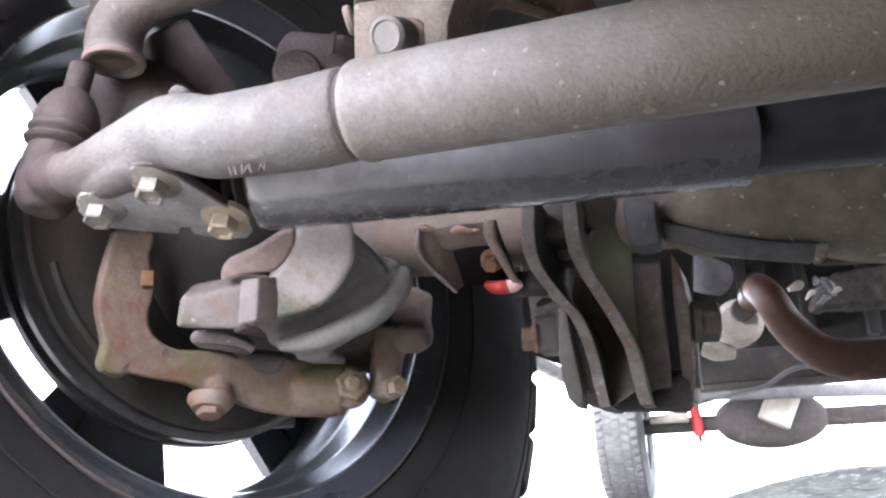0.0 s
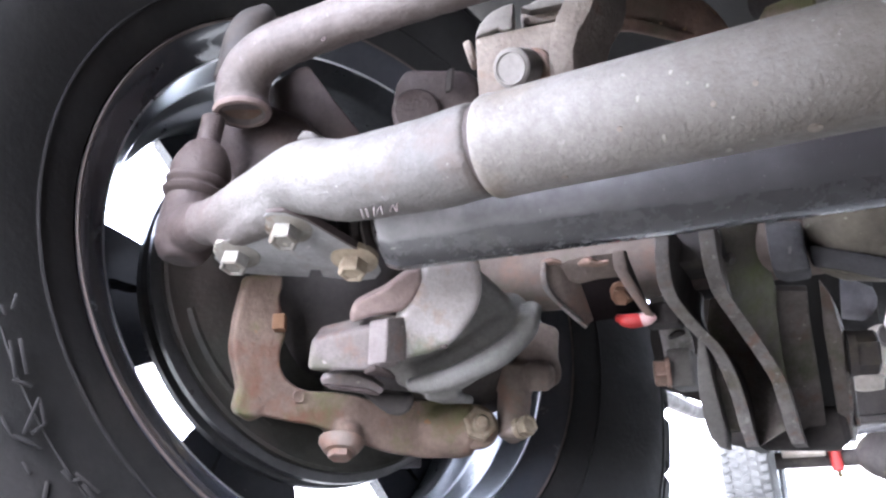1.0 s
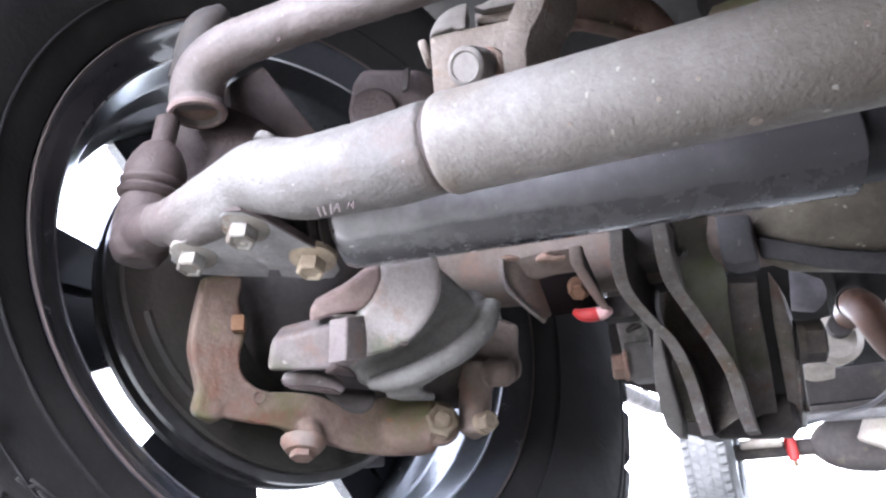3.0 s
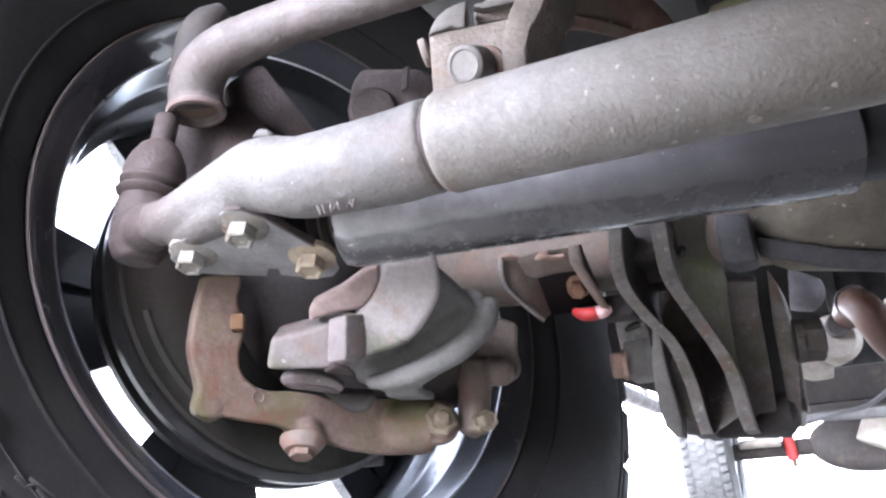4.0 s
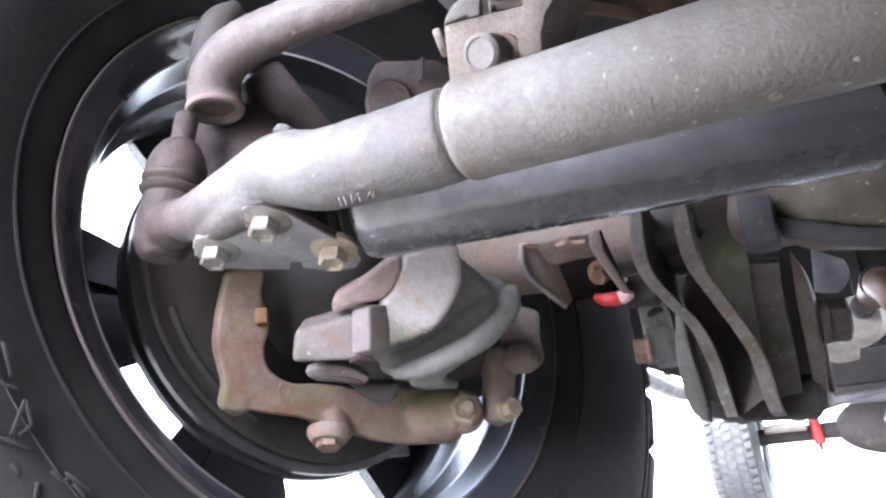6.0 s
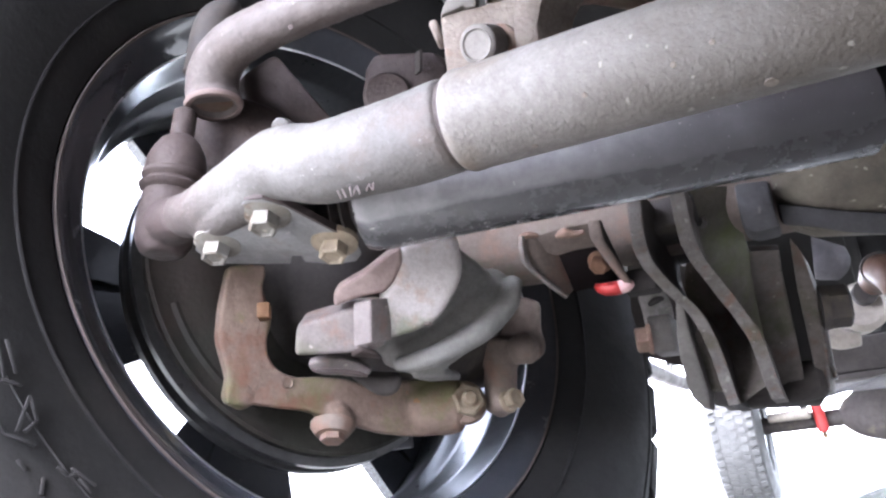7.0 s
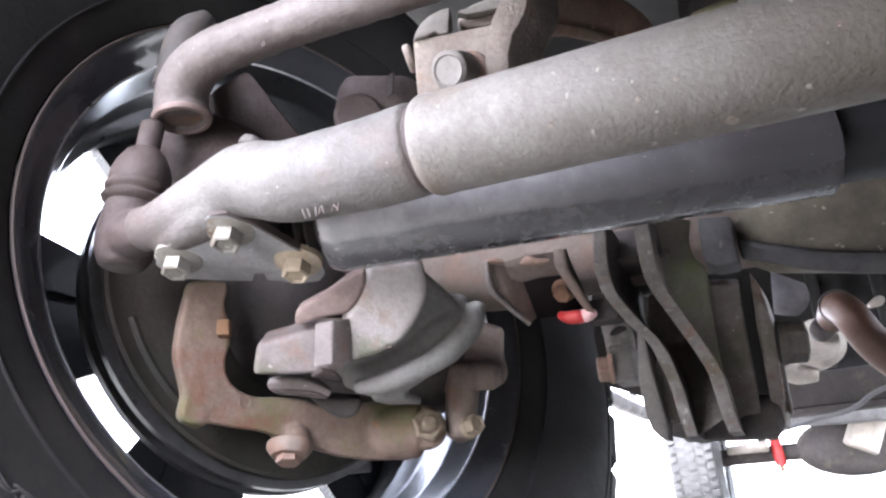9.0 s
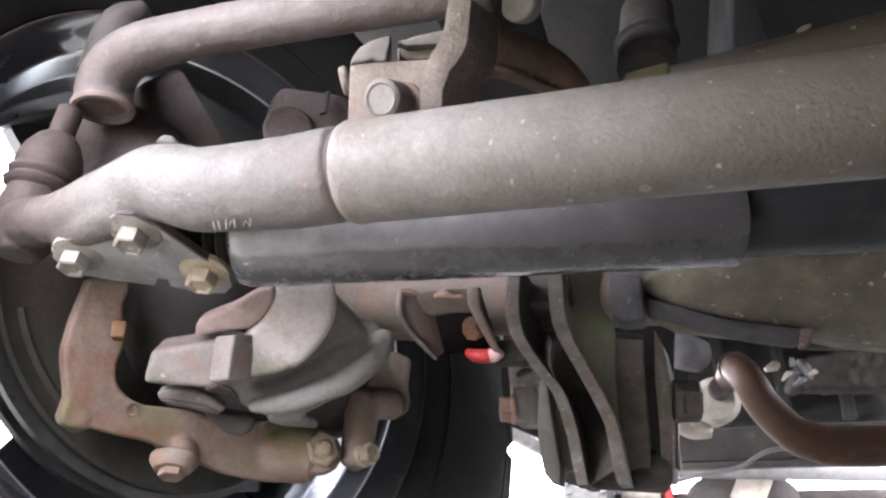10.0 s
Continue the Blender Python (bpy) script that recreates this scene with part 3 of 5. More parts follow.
# slide-pin boss beside it
bm = slab([(-0.2349, 0.5915, 0.3608), (-0.2169, 0.5948, 0.3748), (-0.1992, 0.6028, 0.3671), (-0.2033, 0.6076, 0.3393), (-0.2012, 0.6097, 0.3321), (-0.2045, 0.6104, 0.3220), (-0.2161, 0.6074, 0.3160), (-0.2265, 0.6033, 0.3182), (-0.2310, 0.6034, 0.3063), (-0.2365, 0.6052, 0.2790), (-0.2454, 0.6019, 0.2736), (-0.2536, 0.5977, 0.2774), (-0.2572, 0.5941, 0.2942), (-0.2532, 0.5929, 0.3173), (-0.2665, 0.5854, 0.3267), (-0.2619, 0.5841, 0.3439)], V((-0.357, 0.919, 0.164)) * 0.035, 0.004, 2)
rod_between((-0.2290, 0.5880, 0.3272), (-0.2048, 0.5985, 0.3262), 0.0125, 24, bevel=0.5, bm=bm)
rod_between((-0.2375, 0.5950, 0.3400), (-0.2440, 0.5945, 0.2775), 0.0138, 24, bevel=0.3, bm=bm)
cast("pin_carrier", bm, PINCAST, knuckle, voxel=0.0016, soften=4, dent=0.0016, dent_size=0.014)
bolt("pin_bolt", (-0.2345, 0.5895, 0.2864), (0.86, -0.45, 0.06), 0.0085, 0.0125, RUSTBOLT, knuckle, 1.2, label="small ochre hex bolt")
# dark upright behind, upper arm and axle yoke
# hub, upright and upper arm carry the recess's shade in their dark tones
part("inner_hub", tube([(-0.2734, 0.6619, 0.3534), (-0.2949, 0.6222, 0.3720), (-0.3283, 0.5666, 0.3881)], [0.05, 0.075, 0.07], 28), DARK, knuckle)
part("upright_pillar", tube([(-0.3680, 0.5119, 0.4552), (-0.3778, 0.5254, 0.4085), (-0.3984, 0.5373, 0.3531)], [0.06, 0.065, 0.05], 28), DARK, knuckle)
part("upper_arm", slab([(-0.3694, 0.4240, 0.5630), (-0.3384, 0.4318, 0.5786), (-0.3262, 0.4460, 0.5554), (-0.3061, 0.4690, 0.5183), (-0.3258, 0.4851, 0.4834), (-0.3701, 0.4592, 0.5002)], BACK * 0.03, 0.006, 3), DARK_BROWN, knuckle)
part("upper_mass", tube([(-0.4017, 0.4126, 0.5252), (-0.3876, 0.4375, 0.5064), (-0.3712, 0.4537, 0.4829)], [0.030, 0.045, 0.05], 24), DARK_BROWN, knuckle)
yoke = thing("axle_yoke", (-0.2409, 0.4716, 0.5262), "greyish-brown cast axle yoke with a split notch", "axle yoke")
part("yoke_body", slab([(-0.2659, 0.4464, 0.5416), (-0.2550, 0.4442, 0.5512), (-0.2084, 0.4572, 0.5429), (-0.2018, 0.4624, 0.5344), (-0.2038, 0.4786, 0.4984), (-0.2701, 0.4662, 0.4967), (-0.2747, 0.4545, 0.5204)], (0.0, 0.05, 0.012), 0.007, 3), DARK_BROWN, yoke)
part("yoke_boss", rod_between((-0.2570, 0.4682, 0.5166), (-0.2467, 0.4483, 0.5139), 0.019, 32), DARK_BROWN, yoke)
part("notch", block((-0.2175, 0.4488, 0.5313), (V((-0.2147, 0.4449, 0.5356)) - V((-0.2187, 0.4490, 0.5204))) / 2, (0.0006, 0.0008, 0), BACK * 0.004, 0.0), DARK, yoke)

# ---- brake caliper ----
caliper = thing("brake_caliper", (-0.2433, 0.4588, 0.3441), "grey cast iron brake caliper with worn edges", "brake caliper")
CB = -V((0.4494, -0.7990, -0.3995))
bm = slab([(-0.2317, 0.4226, 0.3813), (-0.2134, 0.4321, 0.3829), (-0.1974, 0.4406, 0.3840), (-0.1994, 0.4483, 0.3662), (-0.2014, 0.4511, 0.3584), (-0.2072, 0.4527, 0.3486), (-0.2166, 0.4529, 0.3376), (-0.2261, 0.4517, 0.3295), (-0.2394, 0.4467, 0.3244), (-0.2591, 0.4376, 0.3205), (-0.2591, 0.4311, 0.3335), (-0.2549, 0.4264, 0.3476), (-0.2453, 0.4274, 0.3564), (-0.2361, 0.4261, 0.3694)], CB * 0.07, 0.010, 3)
cast("housing", bm, CAST, caliper, voxel=0.0018, soften=7, dent=0.0010)
# ring's darker tone holds grime and the shade of its downward side
bm = slab([(-0.2194, 0.4841, 0.3908), (-0.2059, 0.4995, 0.3754), (-0.2005, 0.5073, 0.3658), (-0.2103, 0.5103, 0.3487), (-0.2307, 0.5076, 0.3311), (-0.2531, 0.5007, 0.3197), (-0.2729, 0.4916, 0.3157), (-0.2892, 0.4808, 0.3190), (-0.2968, 0.4725, 0.3269), (-0.2851, 0.4750, 0.3352), (-0.2645, 0.4798, 0.3488), (-0.2308, 0.4867, 0.3729)], CB * 0.05, 0.004, 2)
tube([(-0.2105, 0.5282, 0.3728), (-0.2125, 0.5233, 0.3631), (-0.2192, 0.5161, 0.3510), (-0.2355, 0.5093, 0.3344), (-0.2525, 0.5021, 0.3230), (-0.2693, 0.4960, 0.3196), (-0.2881, 0.4896, 0.3241)], [0.014, 0.016, 0.0165, 0.0165, 0.016, 0.014, 0.010], 24, bm=bm)
tube([(-0.1906, 0.5192, 0.3663), (-0.1950, 0.5126, 0.3482), (-0.2084, 0.5004, 0.3315), (-0.2253, 0.4899, 0.3208), (-0.2417, 0.4814, 0.3135), (-0.2567, 0.4742, 0.3102), (-0.2700, 0.4694, 0.3094)], [0.0070, 0.0085, 0.0090, 0.0088, 0.0080, 0.0070, 0.0050], 24, bm=bm)
slab([(-0.2675, 0.4910, 0.3068), (-0.2479, 0.5006, 0.3078), (-0.2479, 0.5033, 0.3006), (-0.2730, 0.4918, 0.3013)], (0, 0.03, 0), 0.002, bm=bm)
cast("outer_ring", bm, GRIME_SHADE, caliper, "grimy greenish outer ring with painted shade", voxel=0.0016, soften=5, dent=0.0010)
cast("bridge", slab([(-0.3072, 0.4030, 0.3355), (-0.2714, 0.4191, 0.3435), (-0.2536, 0.4298, 0.3422), (-0.2602, 0.4391, 0.3163), (-0.2773, 0.4304, 0.3144), (-0.2839, 0.4267, 0.3145), (-0.3144, 0.4089, 0.3156)], CB * 0.05, 0.004, 3), BRIDGE, caliper, voxel=0.0014, soften=3)
part("lug", slab([(-0.2680, 0.4140, 0.3447), (-0.2535, 0.4135, 0.3450), (-0.2490, 0.4330, 0.3490), (-0.2660, 0.4460, 0.3520)], V((-0.0046, 0.0048, -0.0285)), 0.0016, 3), BRIDGE, caliper)
part("lug_foot", slab([(-0.2836, 0.4304, 0.3161), (-0.2725, 0.4274, 0.3187), (-0.2658, 0.4364, 0.3151), (-0.2739, 0.4558, 0.3157)], V((0.0, 0.002, -0.003)), 0.001, 2), DARK_BROWN, caliper)
cast("finger", slab([(-0.2824, 0.4125, 0.3444), (-0.2806, 0.4095, 0.3525), (-0.2776, 0.4091, 0.3566), (-0.2590, 0.4154, 0.3649), (-0.2418, 0.4198, 0.3754), (-0.2323, 0.4233, 0.3792), (-0.2343, 0.4275, 0.3686), (-0.2424, 0.4284, 0.3576), (-0.2507, 0.4271, 0.3509), (-0.2677, 0.4185, 0.3490)], CB * 0.03, 0.005, 3), FINGER, caliper, "pinkish-brown cast finger", voxel=0.0012, soften=3)
cast("pad_edge", slab([(-0.3246, 0.4371, 0.3165), (-0.3161, 0.4404, 0.3183), (-0.3030, 0.4483, 0.3179), (-0.2935, 0.4568, 0.3131), (-0.2871, 0.4657, 0.3069), (-0.2946, 0.4665, 0.3032), (-0.3078, 0.4599, 0.3059), (-0.3246, 0.4501, 0.3088), (-0.3276, 0.4421, 0.3126)], CB * 0.016, 0.003, 2), BRIDGE, caliper, "pinkish-brown brake pad edge", voxel=0.0012, soften=4)
part("pad_seam", tube([(-0.3201, 0.4373, 0.3105), (-0.3060, 0.4447, 0.3082), (-0.2937, 0.4534, 0.3055), (-0.2890, 0.4592, 0.3033)], [0.0010, 0.0018, 0.0018, 0.0010], 10), DARK_BROWN, caliper)
# dark casting fills the gap between ring and arm in place of its shade
cast("recess_shade", slab([(-0.3167, 0.4750, 0.3100), (-0.2811, 0.4977, 0.3048), (-0.2835, 0.4979, 0.2958), (-0.2898, 0.4952, 0.2906), (-0.2978, 0.4904, 0.2910), (-0.3044, 0.4856, 0.2954), (-0.3101, 0.4809, 0.3018)], CB * 0.02, 0.004, 3), DARK, caliper, voxel=0.0014, soften=4)
part("chip", block((-0.2251, 0.4378, 0.3262), (0.002, 0.001, 0), (0, 0, 0.0012), (-0.0006, 0.001, 0), 0.0004), DARK_BROWN, caliper)

# ---- ball joint under the tie rod's end ----
joint = thing("ball_joint", (-0.3911, 0.3633, 0.4235), "brown-grey tie rod ball joint with ribbed rubber boot", "ball joint")
AXJ = (V((-0.3730, 0.3650, 0.4941)) - V((-0.3839, 0.3567, 0.3939))).normalized()          # from the socket up to the stud
J0 = V((-0.3839, 0.3567, 0.3939))
bm = lathe([(-0.002, 0.0001), (-0.002, 0.0120), (0.0, 0.0152), (0.004, 0.0172), (0.007, 0.0190), (0.016, 0.0208), (0.032, 0.0210), (0.042, 0.0196), (0.046, 0.0178), (0.046, 0.0001)], J0, AXJ, 48)
tube([tuple(J0 + AXJ * 0.022), (-0.3640, 0.3478, 0.4100), (-0.3480, 0.3419, 0.4070)], [0.0180, 0.0166, 0.0150], 32, 5, bm=bm)
cast("socket", bm, DARK_BROWN, joint, voxel=0.0014, soften=5, dent=0.0012, dent_size=0.012)
part("boot", lathe([(0.044, 0.0185), (0.046, 0.0226), (0.0485, 0.0237), (0.0505, 0.0208), (0.0525, 0.0197), (0.0545, 0.0224), (0.0570, 0.0231), (0.0595, 0.0208), (0.0615, 0.0215), (0.0680, 0.0211), (0.0760, 0.0188), (0.0850, 0.0140), (0.0890, 0.0095), (0.0890, 0.0001)], J0, AXJ, 48), DARK_BROWN, joint, "ribbed dusty rubber boot", 60)
part("stud", rod_between(J0 + AXJ * 0.086, J0 + AXJ * 0.112, 0.0085, bevel=0.25), DARK_BROWN, joint)

# ---- tie rod ----
tie_rod = thing("tie_rod", (-0.1317, 0.3061, 0.3884), "dusty grey steel tie rod with forged end and bolted bracket", "tie rod")
T0, T1 = V((-0.1256, 0.3042, 0.3881)), V((0.0043, 0.2945, 0.3789))
TD = (T1 - T0).normalized()
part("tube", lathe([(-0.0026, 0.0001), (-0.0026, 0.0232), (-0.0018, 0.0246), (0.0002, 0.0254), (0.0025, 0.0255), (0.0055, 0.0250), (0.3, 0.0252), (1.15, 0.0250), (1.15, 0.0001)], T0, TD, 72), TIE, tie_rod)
part("seam_ring", lathe([(-0.0072, 0.0205), (-0.0062, 0.0222), (-0.0030, 0.0222), (-0.0020, 0.0205)], T0, TD, 72), DARK_BROWN, tie_rod, "rust-brown joint ring")
BB = -V((-0.0499, -0.1997, -0.9786))
bm = tube([tuple(T0 - TD * 0.0075), (-0.1579, 0.3060, 0.3886), (-0.1852, 0.3071, 0.3905), (-0.2143, 0.3083, 0.3932), (-0.2433, 0.3126, 0.4034), (-0.2724, 0.3196, 0.4032), (-0.2981, 0.3262, 0.4026), (-0.3141, 0.3310, 0.4026), (-0.3281, 0.3352, 0.4036), (-0.3400, 0.3395, 0.4058), (-0.3520, 0.3436, 0.4090)],
          [0.0238, 0.0234, 0.0228, 0.0222, 0.0214, 0.0196, 0.0182, 0.0170, 0.0160, 0.0153, 0.0148], 48, 8)
tube([(-0.3300, 0.3390, 0.3950), (-0.3120, 0.3320, 0.3935), (-0.2860, 0.3220, 0.3925), (-0.2600, 0.3130, 0.3930)], [0.0100, 0.0125, 0.0135, 0.0120], 24, bm=bm)
tube([(-0.3201, 0.3354, 0.4005), (-0.3231, 0.3404, 0.3959), (-0.3211, 0.3455, 0.3909)], [0.014, 0.0135, 0.010], 24, bm=bm)
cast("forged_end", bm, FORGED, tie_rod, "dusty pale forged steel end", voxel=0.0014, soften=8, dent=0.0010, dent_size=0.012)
for (x, y, z), r in (((-0.0238, 0.2757, 0.3667), 0.0016), ((0.0086, 0.2897, 0.3538), 0.0034), ((-0.0610, 0.2795, 0.3680), 0.0015), ((-0.0910, 0.2976, 0.3608), 0.0017), ((-0.0081, 0.2726, 0.3692), 0.0014), ((-0.0415, 0.3023, 0.3574), 0.0016), ((0.0494, 0.2667, 0.3694), 0.0014)):
    k = V((x, y, z)) - T0
    n = (k - TD * k.dot(TD)).normalized()
    part("paint_chip", lathe([(-0.001, 0.0001), (-0.001, r), (0.0001, r * 0.8), (0.00015, 0.0001)], T0 + TD * k.dot(TD) + n * 0.0251, n, 14), STRAP, tie_rod)
M0, M1 = V((-0.1961, 0.2948, 0.3651)), V((-0.1761, 0.2977, 0.3656))
ME = (M1 - M0).normalized()
for u, lean, w in ((0.04, -0.3, 1.0), (0.17, -0.3, 0.9), (0.36, 0.0, 1.0), (0.46, 0.5, 0.6), (0.56, -0.2, 0.9), (0.82, 0.6, 0.6), (0.90, -0.4, 0.7), (0.97, 0.2, 0.8)):
    part("stamped_bar", block(M0.lerp(M1, u), ME * 0.0005, V((0.0, -0.0004, 0.0026 * w)) + ME * 0.0024 * lean * w, (-0.0001, 0.0004, 0.00015), 0.0001), DARK_BROWN, tie_rod)
part("top_tab", slab([(-0.2506, 0.3080, 0.4278), (-0.2445, 0.3087, 0.4329), (-0.2390, 0.3118, 0.4313), (-0.2378, 0.3145, 0.4256)], (0.0, 0.012, 0.0), 0.002), FORGED, tie_rod)
bracket = part("clamp_bracket", slab([(-0.3367, 0.3399, 0.3804), (-0.3199, 0.3269, 0.3822), (-0.2902, 0.3155, 0.3831), (-0.2649, 0.3051, 0.3839), (-0.2544, 0.3068, 0.3830), (-0.2476, 0.3180, 0.3804), (-0.2402, 0.3511, 0.3732), (-0.2363, 0.3733, 0.3685), (-0.2408, 0.3853, 0.3663), (-0.2495, 0.3924, 0.3653), (-0.2635, 0.3913, 0.3662), (-0.2814, 0.3806, 0.3693), (-0.2781, 0.3725, 0.3708), (-0.2838, 0.3707, 0.3715), (-0.2918, 0.3789, 0.3702), (-0.3185, 0.3688, 0.3736), (-0.3402, 0.3585, 0.3768)], BB * 0.0018, 0.0005, 2), STEEL, tie_rod, "grey flat steel clamp bracket")
part("bracket_edge", slab([(-0.2657, 0.3038, 0.3842), (-0.2639, 0.3039, 0.3841), (-0.2535, 0.3056, 0.3832), (-0.2464, 0.3169, 0.3805), (-0.2389, 0.3498, 0.3734), (-0.2348, 0.3722, 0.3687), (-0.2372, 0.3734, 0.3685), (-0.2408, 0.3520, 0.3731), (-0.2482, 0.3188, 0.3802), (-0.2551, 0.3076, 0.3829)], BB * 0.0050, 0.0004, 1), DARK_BROWN, tie_rod, "rust-brown bracket edge")

BX = V((0.02, -0.30, -0.95)).normalized()
for (x, y, z), m, say in (((-0.2632, 0.3206, 0.3806), ZINC, "yellow zinc hex bolt"), ((-0.3166, 0.3386, 0.3797), ZINC, "yellow zinc hex bolt"), ((-0.2470, 0.3652, 0.3707), RUSTBOLT, "ochre rusted hex bolt")):
    bolt("bracket_bolt", V((x, y, z)) - BX * 0.001, BX, 0.0088, 0.0130, m, tie_rod, 1.66, 0.30, 0.002, label=say)

# ---- steering damper ----
damper = thing("steering_damper", (-0.0657, 0.4136, 0.3953), "black steering damper with dusty scratched paint", "steering damper")
D0, D1 = V((-0.2302, 0.3705, 0.3906)), V((0.0559, 0.4552, 0.4026))
DD = (D1 - D0).normalized()
L = (D1 - D0).length
# the tube's pale upper side holds dust and a painted reflection
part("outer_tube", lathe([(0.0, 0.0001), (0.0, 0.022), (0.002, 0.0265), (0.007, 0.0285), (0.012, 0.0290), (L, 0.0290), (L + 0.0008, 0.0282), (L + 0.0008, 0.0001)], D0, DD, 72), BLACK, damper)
part("inner_tube", rod_between(D1 - DD * 0.01, D1 + DD * 0.32, 0.0235, 48), INNER, damper, "plain black inner tube")
part("eye", lathe([(-0.010, 0.009), (-0.010, 0.018), (0.010, 0.018), (0.010, 0.009)], D0 - DD * 0.020 + V((0, 0, 0.010)), (0.3, -0.45, -0.85), 32, True), BOOT, damper)
for k in range(3):
    part("bush_ring", lathe([(0.0, 0.012), (0.003, 0.0185), (0.006, 0.012)], D0 - DD * (0.004 + 0.007 * k), DD, 32), BOOT, damper)

# ---- drag link at the top ----
drag = thing("drag_link", (-0.3078, 0.3728, 0.5564), "dusty grey-pink curved steel steering link with hollow end", "steering link")
bm = tube([(-0.3572, 0.3790, 0.5130), (-0.3551, 0.3753, 0.5253), (-0.3448, 0.3703, 0.5382), (-0.3228, 0.3676, 0.5465), (-0.2897, 0.3692, 0.5502), (-0.2481, 0.3718, 0.5521), (-0.1781, 0.3743, 0.5508), (-0.0704, 0.3769, 0.5472)], [0.0200, 0.0196, 0.0186, 0.0174, 0.0168, 0.0165, 0.0165, 0.0165], 40, 8, cap=0.02)
AXD = (V((-0.3535, 0.3753, 0.5058)) - V((-0.3543, 0.3749, 0.5273))).normalized()
lathe([(-0.012, 0.0001), (-0.012, 0.0185), (-0.002, 0.0190), (0.003, 0.0210), (0.0065, 0.0212), (0.0080, 0.0200), (0.0080, 0.0168), (0.0035, 0.0150), (0.0035, 0.0001)], V((-0.3566, 0.3781, 0.5162)), AXD, 40, bm=bm)
cast("bar", bm, DRAG, drag, voxel=0.0014, soften=3, dent=0.0012, dent_size=0.01)
part("pit", lathe([(0.0, 0.0001), (0.0006, 0.0012), (0.0, 0.002)], V((-0.2697, 0.3603, 0.5329)), (0.3, -0.9, -0.3), 10), DARK_BROWN, drag)
part("cup_lip", lathe([(0.0062, 0.0168), (0.0086, 0.0172), (0.0090, 0.0190), (0.0082, 0.0207), (0.0055, 0.0217), (0.0045, 0.0212)], V((-0.3566, 0.3781, 0.5162)), AXD, 40), FINGER, drag, "reddish worn cup lip")
part("cup_floor", lathe([(0.0, 0.0001), (0.0, 0.014), (-0.001, 0.015)], V((-0.3566, 0.3781, 0.5162)) + AXD * 0.0042, AXD, 32), RUSTY, drag)
part("stud_body", tube([(-0.3724, 0.3889, 0.5454), (-0.3598, 0.3852, 0.5852), (-0.3460, 0.3898, 0.6041)], [0.019, 0.0165, 0.007], 20), BOOT, drag)

# ---- axle housing ----
axle = thing("front_axle", (0.1, 0.6, 0.43), "dirty brown-grey front axle housing with differential", "axle")
part("axle_tube", tube([(-0.30, 0.585, 0.455), (-0.20, 0.60, 0.435), (-0.08, 0.605, 0.43), (0.05, 0.605, 0.43), (0.2, 0.60, 0.43), (1.1, 0.60, 0.43)], [0.06, 0.052, 0.047, 0.05, 0.055, 0.05], 40), PINCAST, axle)
DIFF = surface("brown_dirty_diff_casting", (0.1502, 0.1270, 0.0961), (0.0789, 0.0686, 0.0549), 0.75, 0.0, 30, 0.7, 0.0020, (0.3089, 0.2746, 0.2231), 130, 0.68, (0.0601, 0.0515, 0.0438), 9, 0.50, stain_soft=0.2)
part("differential", lathe([(0.0, 0.0001), (0.0, 0.06), (0.02, 0.072), (0.09, 0.086), (0.17, 0.098), (0.30, 0.104), (0.40, 0.09), (0.45, 0.0001)], (0.0, 0.60, 0.445), (1, 0, 0), 56), DIFF, axle)
part("cover_ring", slab([(-0.0001, 0.5562, 0.3894), (0.0223, 0.5586, 0.3811), (0.0467, 0.5613, 0.3720), (0.0745, 0.5635, 0.3644), (0.1053, 0.5651, 0.3590), (0.0988, 0.5690, 0.3454), (0.0691, 0.5673, 0.3513), (0.0395, 0.5649, 0.3596), (0.0177, 0.5622, 0.3687), (-0.0002, 0.5606, 0.3741)], (0.0, 0.03, 0.01), 0.003), FLANGE, axle)
part("lower_ring", tube([(0.1085, 0.6030, 0.3603), (0.1419, 0.6181, 0.3614), (0.1976, 0.6281, 0.3639)], 0.0085, 16), DARK, axle)
part("cover_lug", slab([(0.1013, 0.5649, 0.3597), (0.1122, 0.5649, 0.3596), (0.1073, 0.5679, 0.3494), (0.0989, 0.5688, 0.3462)], (0.0, 0.006, -0.002), 0.002), EDGE, axle)
part("cover_flange", slab([(-0.0242, 0.5436, 0.4076), (-0.0011, 0.5436, 0.4041), (-0.0022, 0.5436, 0.3855), (-0.0011, 0.5436, 0.3688), (-0.0176, 0.5436, 0.3683), (-0.0249, 0.5436, 0.3730), (-0.0249, 0.5436, 0.3859)], (0.0, 0.03, 0.0), 0.003), FLANGE, axle)

# ---- small bracket under the axle ----
small = thing("axle_bracket", (-0.1571, 0.5406, 0.3812), "bent grey-brown steel bracket under the axle tube", "bracket")
part("front_tab", slab([(-0.1732, 0.5004, 0.3922), (-0.1645, 0.5063, 0.3898), (-0.1560, 0.5307, 0.3837), (-0.1542, 0.5518, 0.3571), (-0.1573, 0.5397, 0.3504), (-0.1663, 0.5246, 0.3608), (-0.1729, 0.5130, 0.3708), (-0.1747, 0.5055, 0.3787)], (-0.003, 0.003, 0.0), 0.001), PINCAST, small)
part("tab_edge", tube([(-0.1723, 0.4992, 0.3916), (-0.1743, 0.5033, 0.3790), (-0.1727, 0.5110, 0.3703), (-0.1658, 0.5227, 0.3603), (-0.1568, 0.5379, 0.3500)], [0.0024, 0.0026, 0.0023, 0.0021, 0.0021], 10), EDGE, small, "bare grey worn plate edge")
